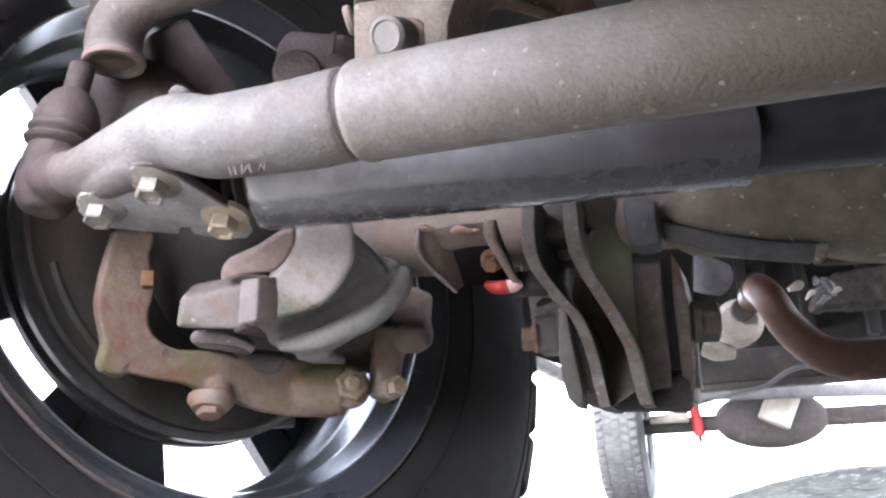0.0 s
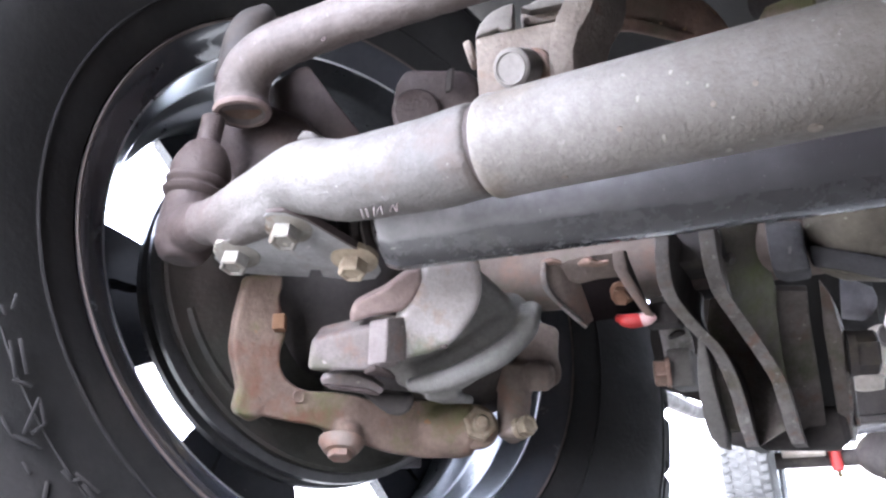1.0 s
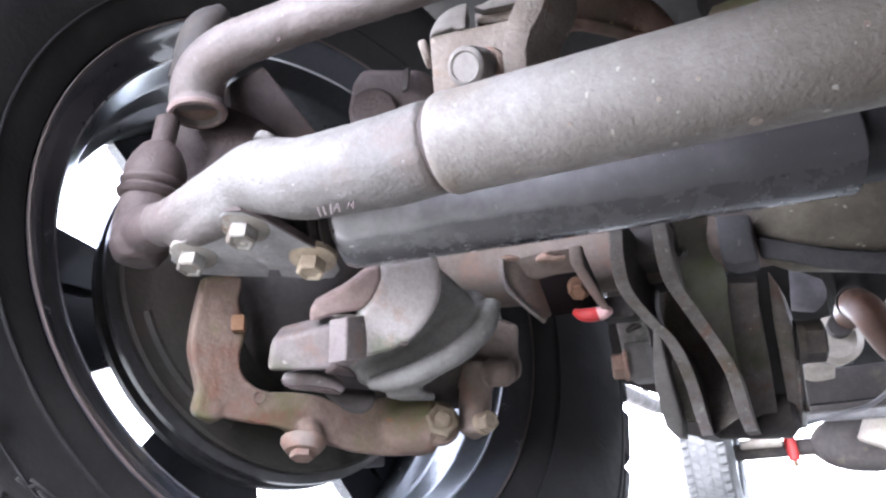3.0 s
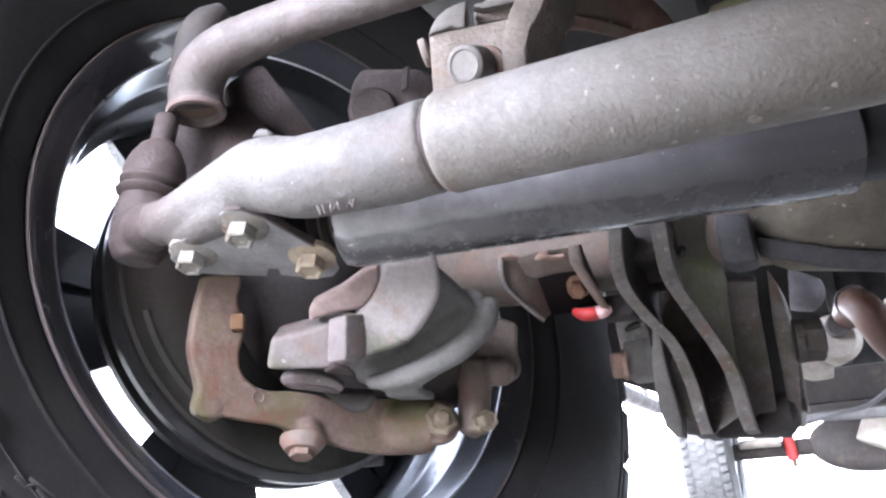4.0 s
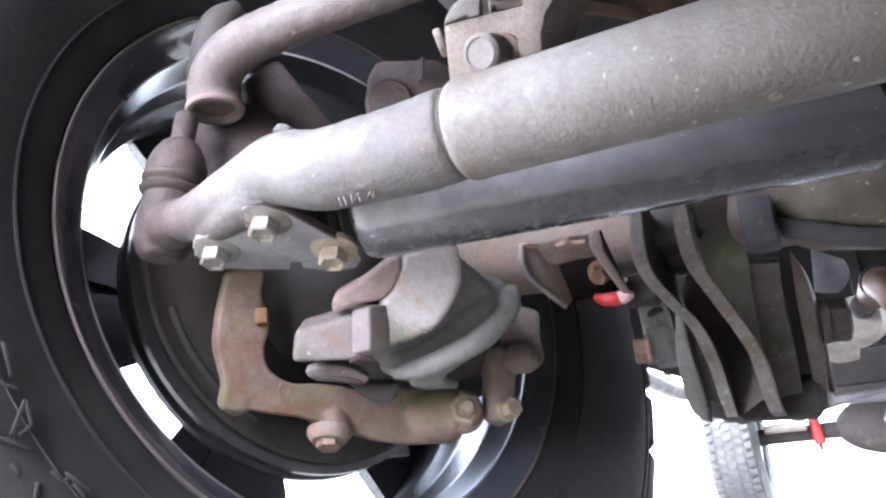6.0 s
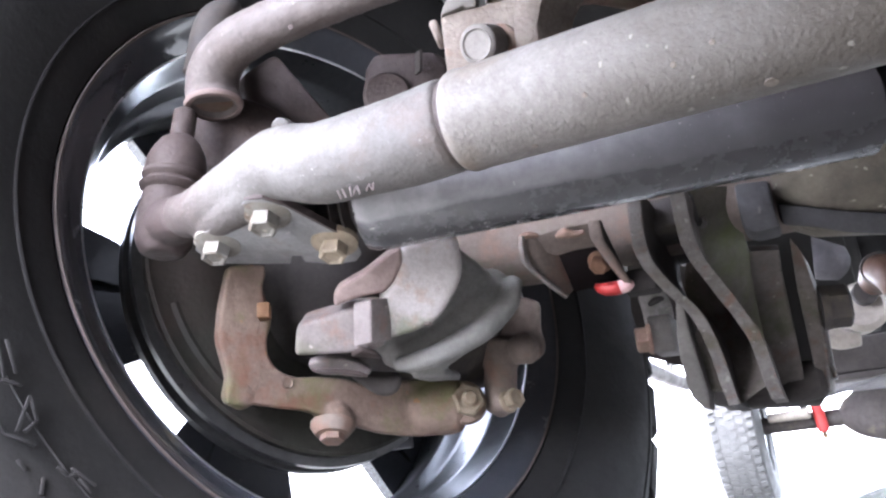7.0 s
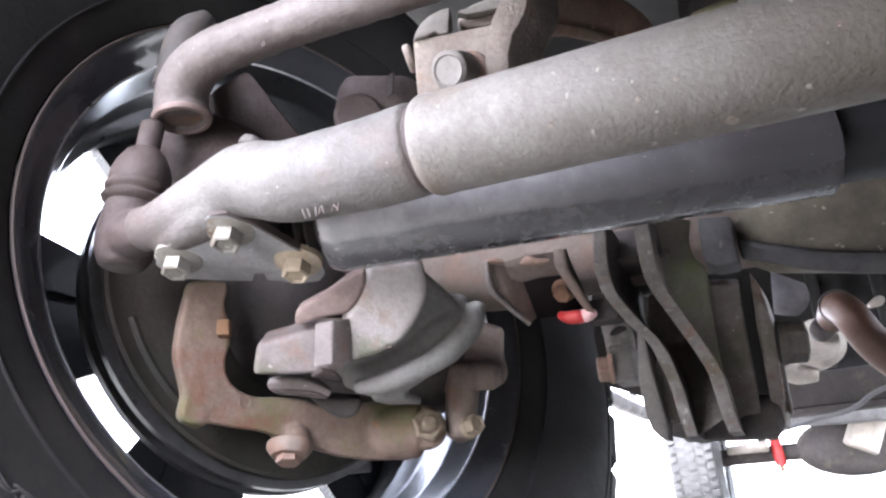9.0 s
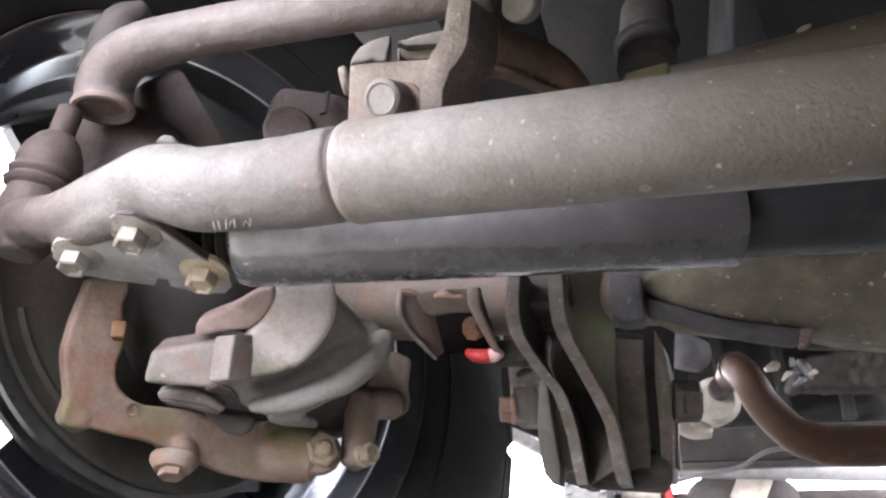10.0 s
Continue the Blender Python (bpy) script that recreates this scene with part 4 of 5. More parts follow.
part("web", slab([(-0.1734, 0.5069, 0.3922), (-0.1442, 0.5146, 0.3961), (-0.1182, 0.5268, 0.3984), (-0.1222, 0.5391, 0.3847), (-0.1288, 0.5376, 0.3845), (-0.1439, 0.5309, 0.3832), (-0.1554, 0.5263, 0.3807), (-0.1684, 0.5141, 0.3825)], (0.0, 0.005, 0.0), 0.0012), PINCAST, small)
part("weld_bead", tube([(-0.1507, 0.5142, 0.3904), (-0.1450, 0.5152, 0.3920), (-0.1386, 0.5191, 0.3905), (-0.1314, 0.5218, 0.3913)], [0.0015, 0.0036, 0.0026, 0.0018], 10), ARCH, small, "dark red rusted weld")
part("weld_bead", tube([(-0.1737, 0.4993, 0.3915), (-0.1682, 0.5018, 0.3927), (-0.1617, 0.5054, 0.3916)], [0.0018, 0.0026, 0.0014], 10), ARCH, small, "dark red rusted weld")
part("rear_tab", slab([(-0.1234, 0.5204, 0.3978), (-0.1174, 0.5238, 0.3982), (-0.1215, 0.5629, 0.3767), (-0.1138, 0.5740, 0.3572), (-0.1146, 0.5641, 0.3540), (-0.1184, 0.5512, 0.3642), (-0.1231, 0.5397, 0.3751), (-0.1256, 0.5284, 0.3854)], (-0.003, 0.004, 0.0), 0.001), DARK, small)
part("tab_edge", slab([(-0.1262, 0.5166, 0.3975), (-0.1179, 0.5187, 0.3969), (-0.1191, 0.5273, 0.3835), (-0.1155, 0.5422, 0.3722), (-0.1107, 0.5606, 0.3542), (-0.1151, 0.5601, 0.3528), (-0.1212, 0.5436, 0.3667), (-0.1262, 0.5302, 0.3793), (-0.1282, 0.5231, 0.3864)], (0.0, 0.004, 0.0), 0.0012, 2), PINCAST, small, "bare grey worn plate edge")
# near-black sheet: the enclosed pocket's shade is put into its colour
part("pocket", slab([(-0.1744, 0.5574, 0.4020), (-0.1263, 0.5705, 0.4010), (-0.1222, 0.5863, 0.3681), (-0.1386, 0.5739, 0.3610), (-0.1527, 0.5605, 0.3581), (-0.1594, 0.5510, 0.3544), (-0.1657, 0.5534, 0.3705)], (0.0, 0.006, 0.002), 0.001), POCKET_SHADE, small)
bolt("rust_nut", (-0.1313, 0.5575, 0.3768), (-0.15, -0.75, -0.75), 0.0075, 0.009, RUSTBLOCK, small, 1.3, label="orange rusted nut in the pocket")
cap = thing("red_cap", (-0.1373, 0.6018, 0.3652), "small glossy red plastic cap beneath the axle", "cap")
part("cap_body", tube([(-0.1387, 0.5618, 0.3586), (-0.1321, 0.5601, 0.3550), (-0.1246, 0.5599, 0.3539), (-0.1185, 0.5622, 0.3544)], [0.0030, 0.0050, 0.0056, 0.0050], 24), RED, cap)
# sky's highlight on the glossy cap, painted as a pale piece
part("cap_highlight", tube([(-0.1216, 0.5605, 0.3543), (-0.1166, 0.5615, 0.3543), (-0.1116, 0.5642, 0.3561)], [0.0052, 0.0049, 0.0030], 20), CAP_GLINT, cap, "pale highlight painted on the red cap")

# ---- control arm bracket on the axle ----
def side_plate(name, x, front, parent, thick=0.006, material=PLATE):
    """A plate across x whose front edge runs through rows of (y, z, shift of x, reach backwards); the worn edge is a part of it."""
    edge = smooth_path(front, 5)

    def strip(section):
        bm = bmesh.new()
        cols = [[bm.verts.new((x + dx + o, y + back, z)) for o, back in section(reach)] for y, z, dx, reach in edge]
        n = len(cols[0])
        for a, b in zip(cols, cols[1:]):
            for k in range(n):
                bm.faces.new((a[k], a[(k + 1) % n], b[(k + 1) % n], b[k]))
        bm.faces.new(cols[0][::-1])
        bm.faces.new(cols[-1])
        return bm

    body = part(name, strip(lambda r: ((0.0, 0.002), (0.0, r), (thick, r), (thick, 0.002))), material, parent, smooth=30)
    part("worn_edge", strip(lambda r: ((0.0003, 0.0), (-0.0003, 0.0006), (-0.0003, 0.003), (thick + 0.0003, 0.003), (thick + 0.0003, 0.0006), (thick - 0.0003, 0.0))), EDGE, body, "bare grey worn plate edge", 30)
    return body


mount = thing("control_arm_bracket", (-0.03, 0.6, 0.35), "dark bracket of curved steel plates below the axle", "bracket")
PLATE_1 = [(0.4913, 0.4017, 0.0064, 0.150), (0.5081, 0.3786, 0.0006, 0.144), (0.5240, 0.3653, -0.0014, 0.139), (0.5381, 0.3551, 0.0013, 0.133), (0.5594, 0.3414, 0.0093, 0.128), (0.5784, 0.3291, 0.0181, 0.122), (0.5987, 0.3139, 0.0223, 0.117), (0.6186, 0.2971, 0.0241, 0.111), (0.6356, 0.2786, 0.0245, 0.106), (0.6476, 0.2627, 0.0258, 0.100)]
PLATE_2 = [(0.5004, 0.3996, 0.0016, 0.140), (0.5163, 0.3819, -0.0005, 0.135), (0.5298, 0.3688, -0.0012, 0.130), (0.5465, 0.3598, 0.0002, 0.125), (0.5646, 0.3490, 0.0052, 0.120), (0.5852, 0.3351, 0.0118, 0.115), (0.6056, 0.3193, 0.0184, 0.110), (0.6179, 0.3066, 0.0227, 0.105), (0.6330, 0.2905, 0.0241, 0.100), (0.6483, 0.2749, 0.0249, 0.095), (0.6590, 0.2634, 0.0266, 0.090)]
# first plate's body is darker: shade between the plates put into its colour
side_plate("plate", -0.096, PLATE_1, mount, 0.0088, DARK)
side_plate("plate", -0.065, PLATE_2, mount, 0.0098, BROWN)
bm = bmesh.new()                                                            # the channel's floor between the two plates, set back behind their edges
cols = []
for (y1, z1, d1, _), (y2, z2, d2, _), deep in zip(smooth_path(PLATE_1[:10], 4), smooth_path(PLATE_2[:10], 4), np.concatenate([np.linspace(0.19, 0.13, 16), np.linspace(0.125, 0.010, 21)])):
    a, b = V((-0.0886 + d1, y1 + deep, z1)), V((-0.0650 + d2, y2 + deep, z2))
    cols.append([bm.verts.new(q) for q in (a, b, b + V((0, 0.004, 0)), a + V((0, 0.004, 0)))])
for a, b in zip(cols, cols[1:]):
    for k in range(4):
        bm.faces.new((a[k], a[(k + 1) % 4], b[(k + 1) % 4], b[k]))
bm.faces.new(cols[0][::-1])
bm.faces.new(cols[-1])
part("channel_floor", bm, BROWN, mount)

part("side_face", slab([(-0.0602, 0.5346, 0.4124), (-0.0619, 0.5474, 0.3900), (-0.0620, 0.5602, 0.3757), (-0.0567, 0.5767, 0.3629), (-0.0498, 0.5994, 0.3483), (-0.0415, 0.6259, 0.3320), (-0.0355, 0.6439, 0.3181), (-0.0360, 0.6594, 0.3018), (-0.0380, 0.6842, 0.2776), (-0.0379, 0.6855, 0.2744), (-0.0349, 0.6799, 0.3003), (-0.0329, 0.6544, 0.3344), (-0.0308, 0.6294, 0.3575), (-0.0272, 0.6092, 0.3731), (-0.0277, 0.5940, 0.3832), (-0.0268, 0.5794, 0.3973), (-0.0241, 0.5659, 0.4129)], (0, 0.004, 0.001), 0.0008), MOSSY, mount, "green-stained brown side plate")
part("sleeve_face", slab([(-0.0288, 0.6091, 0.3735), (-0.0065, 0.6184, 0.3719), (-0.0087, 0.6379, 0.3545), (-0.0100, 0.6626, 0.3265), (-0.0111, 0.6828, 0.2990), (-0.0125, 0.6971, 0.2786), (-0.0263, 0.6968, 0.2778), (-0.0347, 0.6988, 0.2731), (-0.0410, 0.6863, 0.2749), (-0.0370, 0.6797, 0.3006), (-0.0346, 0.6543, 0.3347), (-0.0324, 0.6292, 0.3578)], (0.0, 0.03, 0.012), 0.0015), BROWN, mount, "dusty brown folded housing face")
part("inner_plate", slab([(-0.0744, 0.6130, 0.3298), (-0.0689, 0.6317, 0.3141), (-0.0705, 0.6662, 0.2810), (-0.0706, 0.6697, 0.2757), (-0.0831, 0.6652, 0.2767), (-0.0827, 0.6477, 0.2975), (-0.0821, 0.6243, 0.3182)], (0, 0.004, 0), 0.0005), BROWN, mount)
part("front_lug", slab([(-0.0847, 0.5787, 0.3403), (-0.0808, 0.5858, 0.3337), (-0.0825, 0.6040, 0.3172), (-0.0828, 0.6220, 0.2993), (-0.0829, 0.6449, 0.2765), (-0.0862, 0.6588, 0.2633), (-0.0918, 0.6580, 0.2645), (-0.0970, 0.6485, 0.2720), (-0.0975, 0.6372, 0.2827), (-0.0959, 0.6179, 0.3010), (-0.0920, 0.6004, 0.3184)], (0.0, 0.03, 0.0), 0.0012), PLATE, mount)
part("bush_rubber", rod_between((-0.0968, 0.8532, 0.2947), (-0.0016, 0.9216, 0.2907), 0.022, 32, bevel=0.4), BOOT, mount, "black rubber arm bush")
# added dark sheets; they stand for the shade behind the plates
part("dark_backing", slab([(-0.1544, 0.7748, 0.4347), (-0.1001, 0.8041, 0.4230), (-0.0898, 0.8438, 0.3288), (-0.1246, 0.8307, 0.3210), (-0.1604, 0.8085, 0.3365), (-0.1623, 0.7902, 0.3833)], (0, 0.004, 0), 0.001), DARK, mount)
part("dark_backing", slab([(-0.1094, 0.7799, 0.3830), (-0.0605, 0.8084, 0.3664), (-0.0705, 0.8356, 0.2807), (-0.1095, 0.8175, 0.2811), (-0.1194, 0.7956, 0.3281)], (0, 0.004, 0), 0.001), DARK, mount)
part("dark_backing", slab([(-0.0299, 0.7471, 0.4637), (0.0254, 0.7548, 0.4396), (0.0182, 0.7783, 0.3904), (0.0022, 0.8153, 0.2825), (-0.0708, 0.8113, 0.2932)], (0, 0.004, 0), 0.001), UNDER, mount)
part("lower_sleeve", tube([(-0.0872, 0.7295, 0.2868), (-0.0642, 0.7272, 0.2821), (-0.0309, 0.7195, 0.2795), (-0.0001, 0.7152, 0.2792)], [0.017, 0.018, 0.018, 0.016], 20), DARK, mount, "dark arm sleeve between the plates")
part("side_cheek", slab([(0.0029, 0.6280, 0.3826), (0.0083, 0.6340, 0.3710), (0.0104, 0.6445, 0.3565), (0.0117, 0.6557, 0.3421), (0.0107, 0.6806, 0.3151), (0.0091, 0.6954, 0.2947), (0.0043, 0.7161, 0.2682), (-0.0018, 0.7161, 0.2681), (-0.0035, 0.7091, 0.2792), (-0.0019, 0.6830, 0.3130), (-0.0007, 0.6529, 0.3465), (0.0019, 0.6337, 0.3724)], (0.004, 0.05, 0.0), 0.0012), BROWN, mount, "brown plate with scuffed pale edges")
part("cheek_edge", tube([(0.0103, 0.6764, 0.3164), (0.0082, 0.6914, 0.2944), (0.0037, 0.7120, 0.2689)], 0.0011, 8), EDGE, mount)
part("cheek_liner", slab([(0.0131, 0.6602, 0.3451), (0.0139, 0.6816, 0.3213), (0.0121, 0.7034, 0.2951), (0.0122, 0.7151, 0.2792), (0.0090, 0.7151, 0.2788), (0.0084, 0.7014, 0.2955), (0.0094, 0.6819, 0.3203)], (0.001, 0.03, 0.0), 0.0008), EDGE, mount)
part("upper_block", block((-0.1082, 0.5828, 0.3597), (0.0125, 0.003, 0), (0, 0.012, 0), (0, 0, 0.0085), 0.002), DARK, mount)
# darkened for the shade at the channel's top
part("saddle", block((-0.075, 0.60, 0.398), (0.022, 0, 0), (0, 0.06, 0), (0, 0, 0.012), 0.004), DARK, mount)

part("link_end", block((-0.1193, 0.7110, 0.3372), (0.010, 0.003, 0), (0, 0.02, 0), (0, 0, 0.017), 0.002), PLATE, mount)
part("bush_face", slab([(-0.1336, 0.6868, 0.3770), (-0.1211, 0.6933, 0.3812), (-0.1146, 0.6991, 0.3832), (-0.1095, 0.7073, 0.3739), (-0.1088, 0.7106, 0.3590), (-0.1126, 0.7124, 0.3465), (-0.1329, 0.6936, 0.3458), (-0.1328, 0.6907, 0.3603)], (0.0, 0.012, -0.004), 0.003), CAST, mount, "dull pale bush face")
part("bush_hole", tube([(-0.1240, 0.6874, 0.3639), (-0.1178, 0.6908, 0.3675), (-0.1122, 0.6946, 0.3687)], [0.0022, 0.0032, 0.002], 12), DARK, mount)
bolt("pivot_bolt", (0.0125, 0.6780, 0.3314), (1, 0.10, -0.05), 0.0175, 0.022, DARK, mount, 1.05)
bolt("pivot_nut", (-0.1293, 0.6959, 0.3343), (-1, -0.25, 0), 0.0125, 0.014, ARCH, mount, 1.15, label="rust-brown pivot nut")
bolt("plate_bolt", (-0.0508, 0.5527, 0.3869), (-0.6, -0.8, 0), 0.0036, 0.004, EDGE, mount, 1.2)

part("arm_bar", tube([(-0.025, 0.90, 0.345), (-0.03, 1.2, 0.39), (-0.05, 1.7, 0.46)], [0.03, 0.03, 0.03], 24), DARK, mount)

# ---- link mount above the tie rod ----
clamp = thing("stabiliser_link_mount", (-0.1350, 0.3641, 0.4754), "grey steel mount with large round-headed bolt and hooked strap", "mount")
CBK = -V((0.3008, -0.9324, -0.2005))
part("face", slab([(-0.1521, 0.3491, 0.4854), (-0.1497, 0.3496, 0.4864), (-0.1085, 0.3622, 0.4896), (-0.1014, 0.3643, 0.4907), (-0.1043, 0.3699, 0.4602), (-0.1090, 0.3720, 0.4500), (-0.1557, 0.3580, 0.4470)], CBK * 0.03, 0.0012), STRAP, clamp)
part("hood", slab([(-0.1517, 0.3475, 0.4845), (-0.1495, 0.3468, 0.4897), (-0.1455, 0.3469, 0.4953), (-0.1397, 0.3479, 0.4993), (-0.1332, 0.3495, 0.5017), (-0.1273, 0.3512, 0.5027), (-0.1280, 0.3521, 0.4974), (-0.1300, 0.3529, 0.4908), (-0.1299, 0.3536, 0.4874), (-0.1347, 0.3523, 0.4864), (-0.1380, 0.3507, 0.4884), (-0.1427, 0.3497, 0.4866), (-0.1484, 0.3482, 0.4856)], CBK * 0.020, 0.0014, 3), GREYBOLT, clamp, "pale curled sheet metal flange")
part("fold", slab([(-0.1266, 0.3596, 0.5043), (-0.1246, 0.3601, 0.5054), (-0.1182, 0.3620, 0.5063), (-0.1064, 0.3651, 0.5095), (-0.0991, 0.3670, 0.5115), (-0.0918, 0.3689, 0.5136), (-0.0929, 0.3702, 0.5059), (-0.1017, 0.3679, 0.5034), (-0.1131, 0.3644, 0.5024), (-0.1216, 0.3618, 0.5020), (-0.1230, 0.3612, 0.5030)], CBK * 0.012, 0.001, 2), GREYBOLT, clamp)
part("fold_wall", slab([(-0.1281, 0.3669, 0.5083), (-0.1250, 0.3681, 0.5074), (-0.1153, 0.3713, 0.5071), (-0.1037, 0.3748, 0.5081), (-0.1048, 0.3761, 0.5005), (-0.1107, 0.3746, 0.4988), (-0.1251, 0.3701, 0.4980), (-0.1286, 0.3686, 0.4996)], CBK * 0.012, 0.001, 2), STRAP, clamp)
part("strap", slab([(-0.0920, 0.3540, 0.5260), (-0.0958, 0.3563, 0.5063), (-0.0985, 0.3570, 0.4987), (-0.1043, 0.3573, 0.4890), (-0.1092, 0.3579, 0.4788), (-0.1120, 0.3592, 0.4687), (-0.1136, 0.3633, 0.4469), (-0.1014, 0.3675, 0.4457), (-0.0988, 0.3635, 0.4681), (-0.0946, 0.3627, 0.4781), (-0.0861, 0.3629, 0.4899), (-0.0832, 0.3623, 0.4972), (-0.0795, 0.3590, 0.5250)], V((0.012, 0.028, 0.002)), 0.0009, 2), STRAP, clamp, "hooked cast strap with a worn edge")
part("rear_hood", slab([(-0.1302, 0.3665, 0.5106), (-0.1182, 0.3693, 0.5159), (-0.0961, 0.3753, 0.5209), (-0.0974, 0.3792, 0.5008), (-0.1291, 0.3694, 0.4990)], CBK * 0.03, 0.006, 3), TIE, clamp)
part("side_nut", rod_between((-0.1626, 0.3605, 0.4830), (-0.1579, 0.3615, 0.4840), 0.009), STRAP, clamp)
big = part("round_bolt", rod_between((-0.1272, 0.3620, 0.4640), (-0.1300, 0.3452, 0.4558), 0.0115, 40, bevel=0.1), GREYBOLT, clamp, "large grey flat-headed bolt")
part("bolt_rim", lathe([(0.0, 0.0080), (0.0008, 0.0090), (0.0, 0.0099)], (-0.1300, 0.3451, 0.4557), V((-0.1300, 0.3452, 0.4558)) - V((-0.1272, 0.3620, 0.4640)), 40), GREYBOLT, big)
part("washer", rod_between((-0.1226, 0.3689, 0.4649), (-0.1242, 0.3633, 0.4627), 0.0125, 32), RUSTY, clamp)
perch = thing("spring_perch", (-0.0639, 0.4849, 0.5445), "rust-brown curved steel spring seat on the axle", "spring seat")
part("arch", tube([(-0.0949, 0.4363, 0.5392), (-0.0822, 0.4438, 0.5441), (-0.0616, 0.4651, 0.5480), (-0.0426, 0.4891, 0.5442), (-0.0314, 0.5132, 0.5344)], [0.017, 0.018, 0.018, 0.016, 0.014], 28, flat=0.9), ARCH, perch)
part("flange", tube([(-0.0872, 0.4284, 0.5230), (-0.0680, 0.4504, 0.5243), (-0.0463, 0.4786, 0.5260)], [0.004, 0.0045, 0.004], 12), ARCH, perch)
bush = thing("link_bush", (-0.0651, 0.4240, 0.5641), "pale round bush and black rubber sleeve by the link", "bush")
part("end", rod_between((-0.0598, 0.4415, 0.5799), (-0.0635, 0.4272, 0.5711), 0.0135, 28), BEIGE, bush)
part("sleeve", tube([(-0.0931, 0.4089, 0.5806), (-0.0853, 0.4257, 0.5726), (-0.0812, 0.4517, 0.5666)], [0.007, 0.007, 0.007], 16), BOOT, bush)
part("sleeve", tube([(-0.0837, 0.4202, 0.5875), (-0.0798, 0.4374, 0.5755), (-0.0755, 0.4645, 0.5670)], [0.009, 0.009, 0.009], 16), BOOT, bush)
track = thing("track_bar", (0.1311, 0.5655, 0.5804), "dusty brown track bar running behind the tie rod", "track bar")
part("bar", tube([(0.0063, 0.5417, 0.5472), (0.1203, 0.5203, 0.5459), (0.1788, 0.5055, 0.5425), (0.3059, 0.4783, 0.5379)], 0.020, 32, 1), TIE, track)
part("bar_sleeve", tube([(0.0368, 0.5372, 0.5476), (0.0063, 0.5417, 0.5472)], 0.023, 32, 1), RUSTY, track)
pump = thing("engine_mount", (0.0253, 0.7554, 0.7246), "dark rounded rubber engine mount under the engine", "engine mount")
part("cup", rod_between((0.0355, 0.8650, 0.8765), (0.0243, 0.7588, 0.7157), 0.034, 32, bevel=0.3), DARK, pump)
part("collar", lathe([(0.0, 0.034), (0.006, 0.039), (0.012, 0.034)], V((0.0281, 0.7939, 0.7700)), V((0, 0.2, 1)), 32), UNDER, pump)

hose = thing("wire_loom", (0.1658, 0.6926, 0.7070), "thin dark cables with a pale clip under the engine", "cables")
for k, (a, b) in enumerate((((0.1849, 0.6751, 0.7368), (0.1530, 0.6716, 0.6664)), ((0.1776, 0.6897, 0.7507), (0.1513, 0.6860, 0.6850)), ((0.2371, 0.6908, 0.7366), (0.2148, 0.6877, 0.6722)))):
    part("cable", tube([a, tuple(V(a).lerp(V(b), 0.5) + V((0.004, 0, 0.003))), b], 0.0035, 12), UNDER if k else BOOT, hose)
part("clip", tube([(0.1599, 0.6533, 0.6614), (0.1663, 0.6539, 0.6648), (0.1716, 0.6545, 0.6672)], [0.0022, 0.0028, 0.0015], 10), BEIGE, hose, "small pale clip")

# ---- underbody, exhaust and parts between the axles ----
body = thing("underbody", (0.3, 2.4, 0.9), "black coated underside of the truck's body and chassis", "truck body")
part("floor_pan", block((0.28, 2.45, 0.98), (0.72, 0, 0), (0, 2.95, 0), (0, 0, 0.04), 0.02), UNDER, body)
for x in (-0.12, 0.72):
    part("frame_rail", block((x, 2.5, 0.72), (0.035, 0, 0), (0, 2.7, 0), (0, 0, 0.07), 0.008), UNDER, body)
part("engine_sump", block((0.28, 1.0, 0.80), (0.16, 0, 0), (0, 0.35, 0), (0, 0, 0.15), 0.04), UNDER, body)
part("firewall", block((0.28, 1.45, 0.80), (0.70, 0, 0), (0, 0.03, 0), (0, 0, 0.2), 0.02), UNDER, body)
part("inner_wing", block((-0.585, 0.51, 0.97), (0.14, 0, 0), (0, 0.61, 0), (0, 0, 0.03), 0.02), UNDER, body)
cross = thing("crossmember", (0.4, 1.7, 0.4), "dark steel chassis crossmember across the underside", "crossmember")
part("beam", block((0.40, 1.75, 0.405), (0.52, 0, 0), (0, 0.05, 0), (0, 0, 0.035), 0.01), DARK, cross)
part("lip", block((0.40, 1.70, 0.362), (0.52, 0, 0), (0, 0.03, 0), (0, 0, 0.006), 0.003), DARK, cross)
exhaust = thing("exhaust_pipe", (0.2, 1.2, 0.4), "heat-browned curved exhaust pipe crossing beneath the truck", "exhaust pipe")
part("pipe", tube([(0.110, 1.34, 0.472), (0.112, 1.25, 0.470), (0.121, 1.2, 0.448), (0.141, 1.2, 0.403), (0.170, 1.2, 0.366), (0.20, 1.2, 0.349), (0.25, 1.2, 0.342), (0.47, 1.2, 0.342), (0.9, 1.25, 0.36)], [0.023, 0.0235, 0.024, 0.025, 0.026, 0.0275, 0.028, 0.0285, 0.0285], 32, 8), PIPE, exhaust)
part("pipe_mouth", lathe([(0.0, 0.019), (-0.003, 0.0245), (0.006, 0.0255), (0.012, 0.0235)], (0.112, 1.235, 0.4695), (0.05, 1, 0.12), 32), DARK, exhaust)
can = thing("canister", (0.087, 1.4, 0.44), "pale beige round metal canister under the chassis", "canister")
part("drum", rod_between((0.085, 1.36, 0.440), (0.085, 1.55, 0.46), 0.040, 40, bevel=0.25), BEIGE, can)
part("opening", rod_between((0.093, 1.335, 0.457), (0.090, 1.40, 0.461), 0.019, 32), DARK, can)
part("foot", tube([(0.024, 1.42, 0.410), (0.045, 1.42, 0.402), (0.072, 1.42, 0.396)], [0.016, 0.018, 0.011], 16), BEIGE, can)
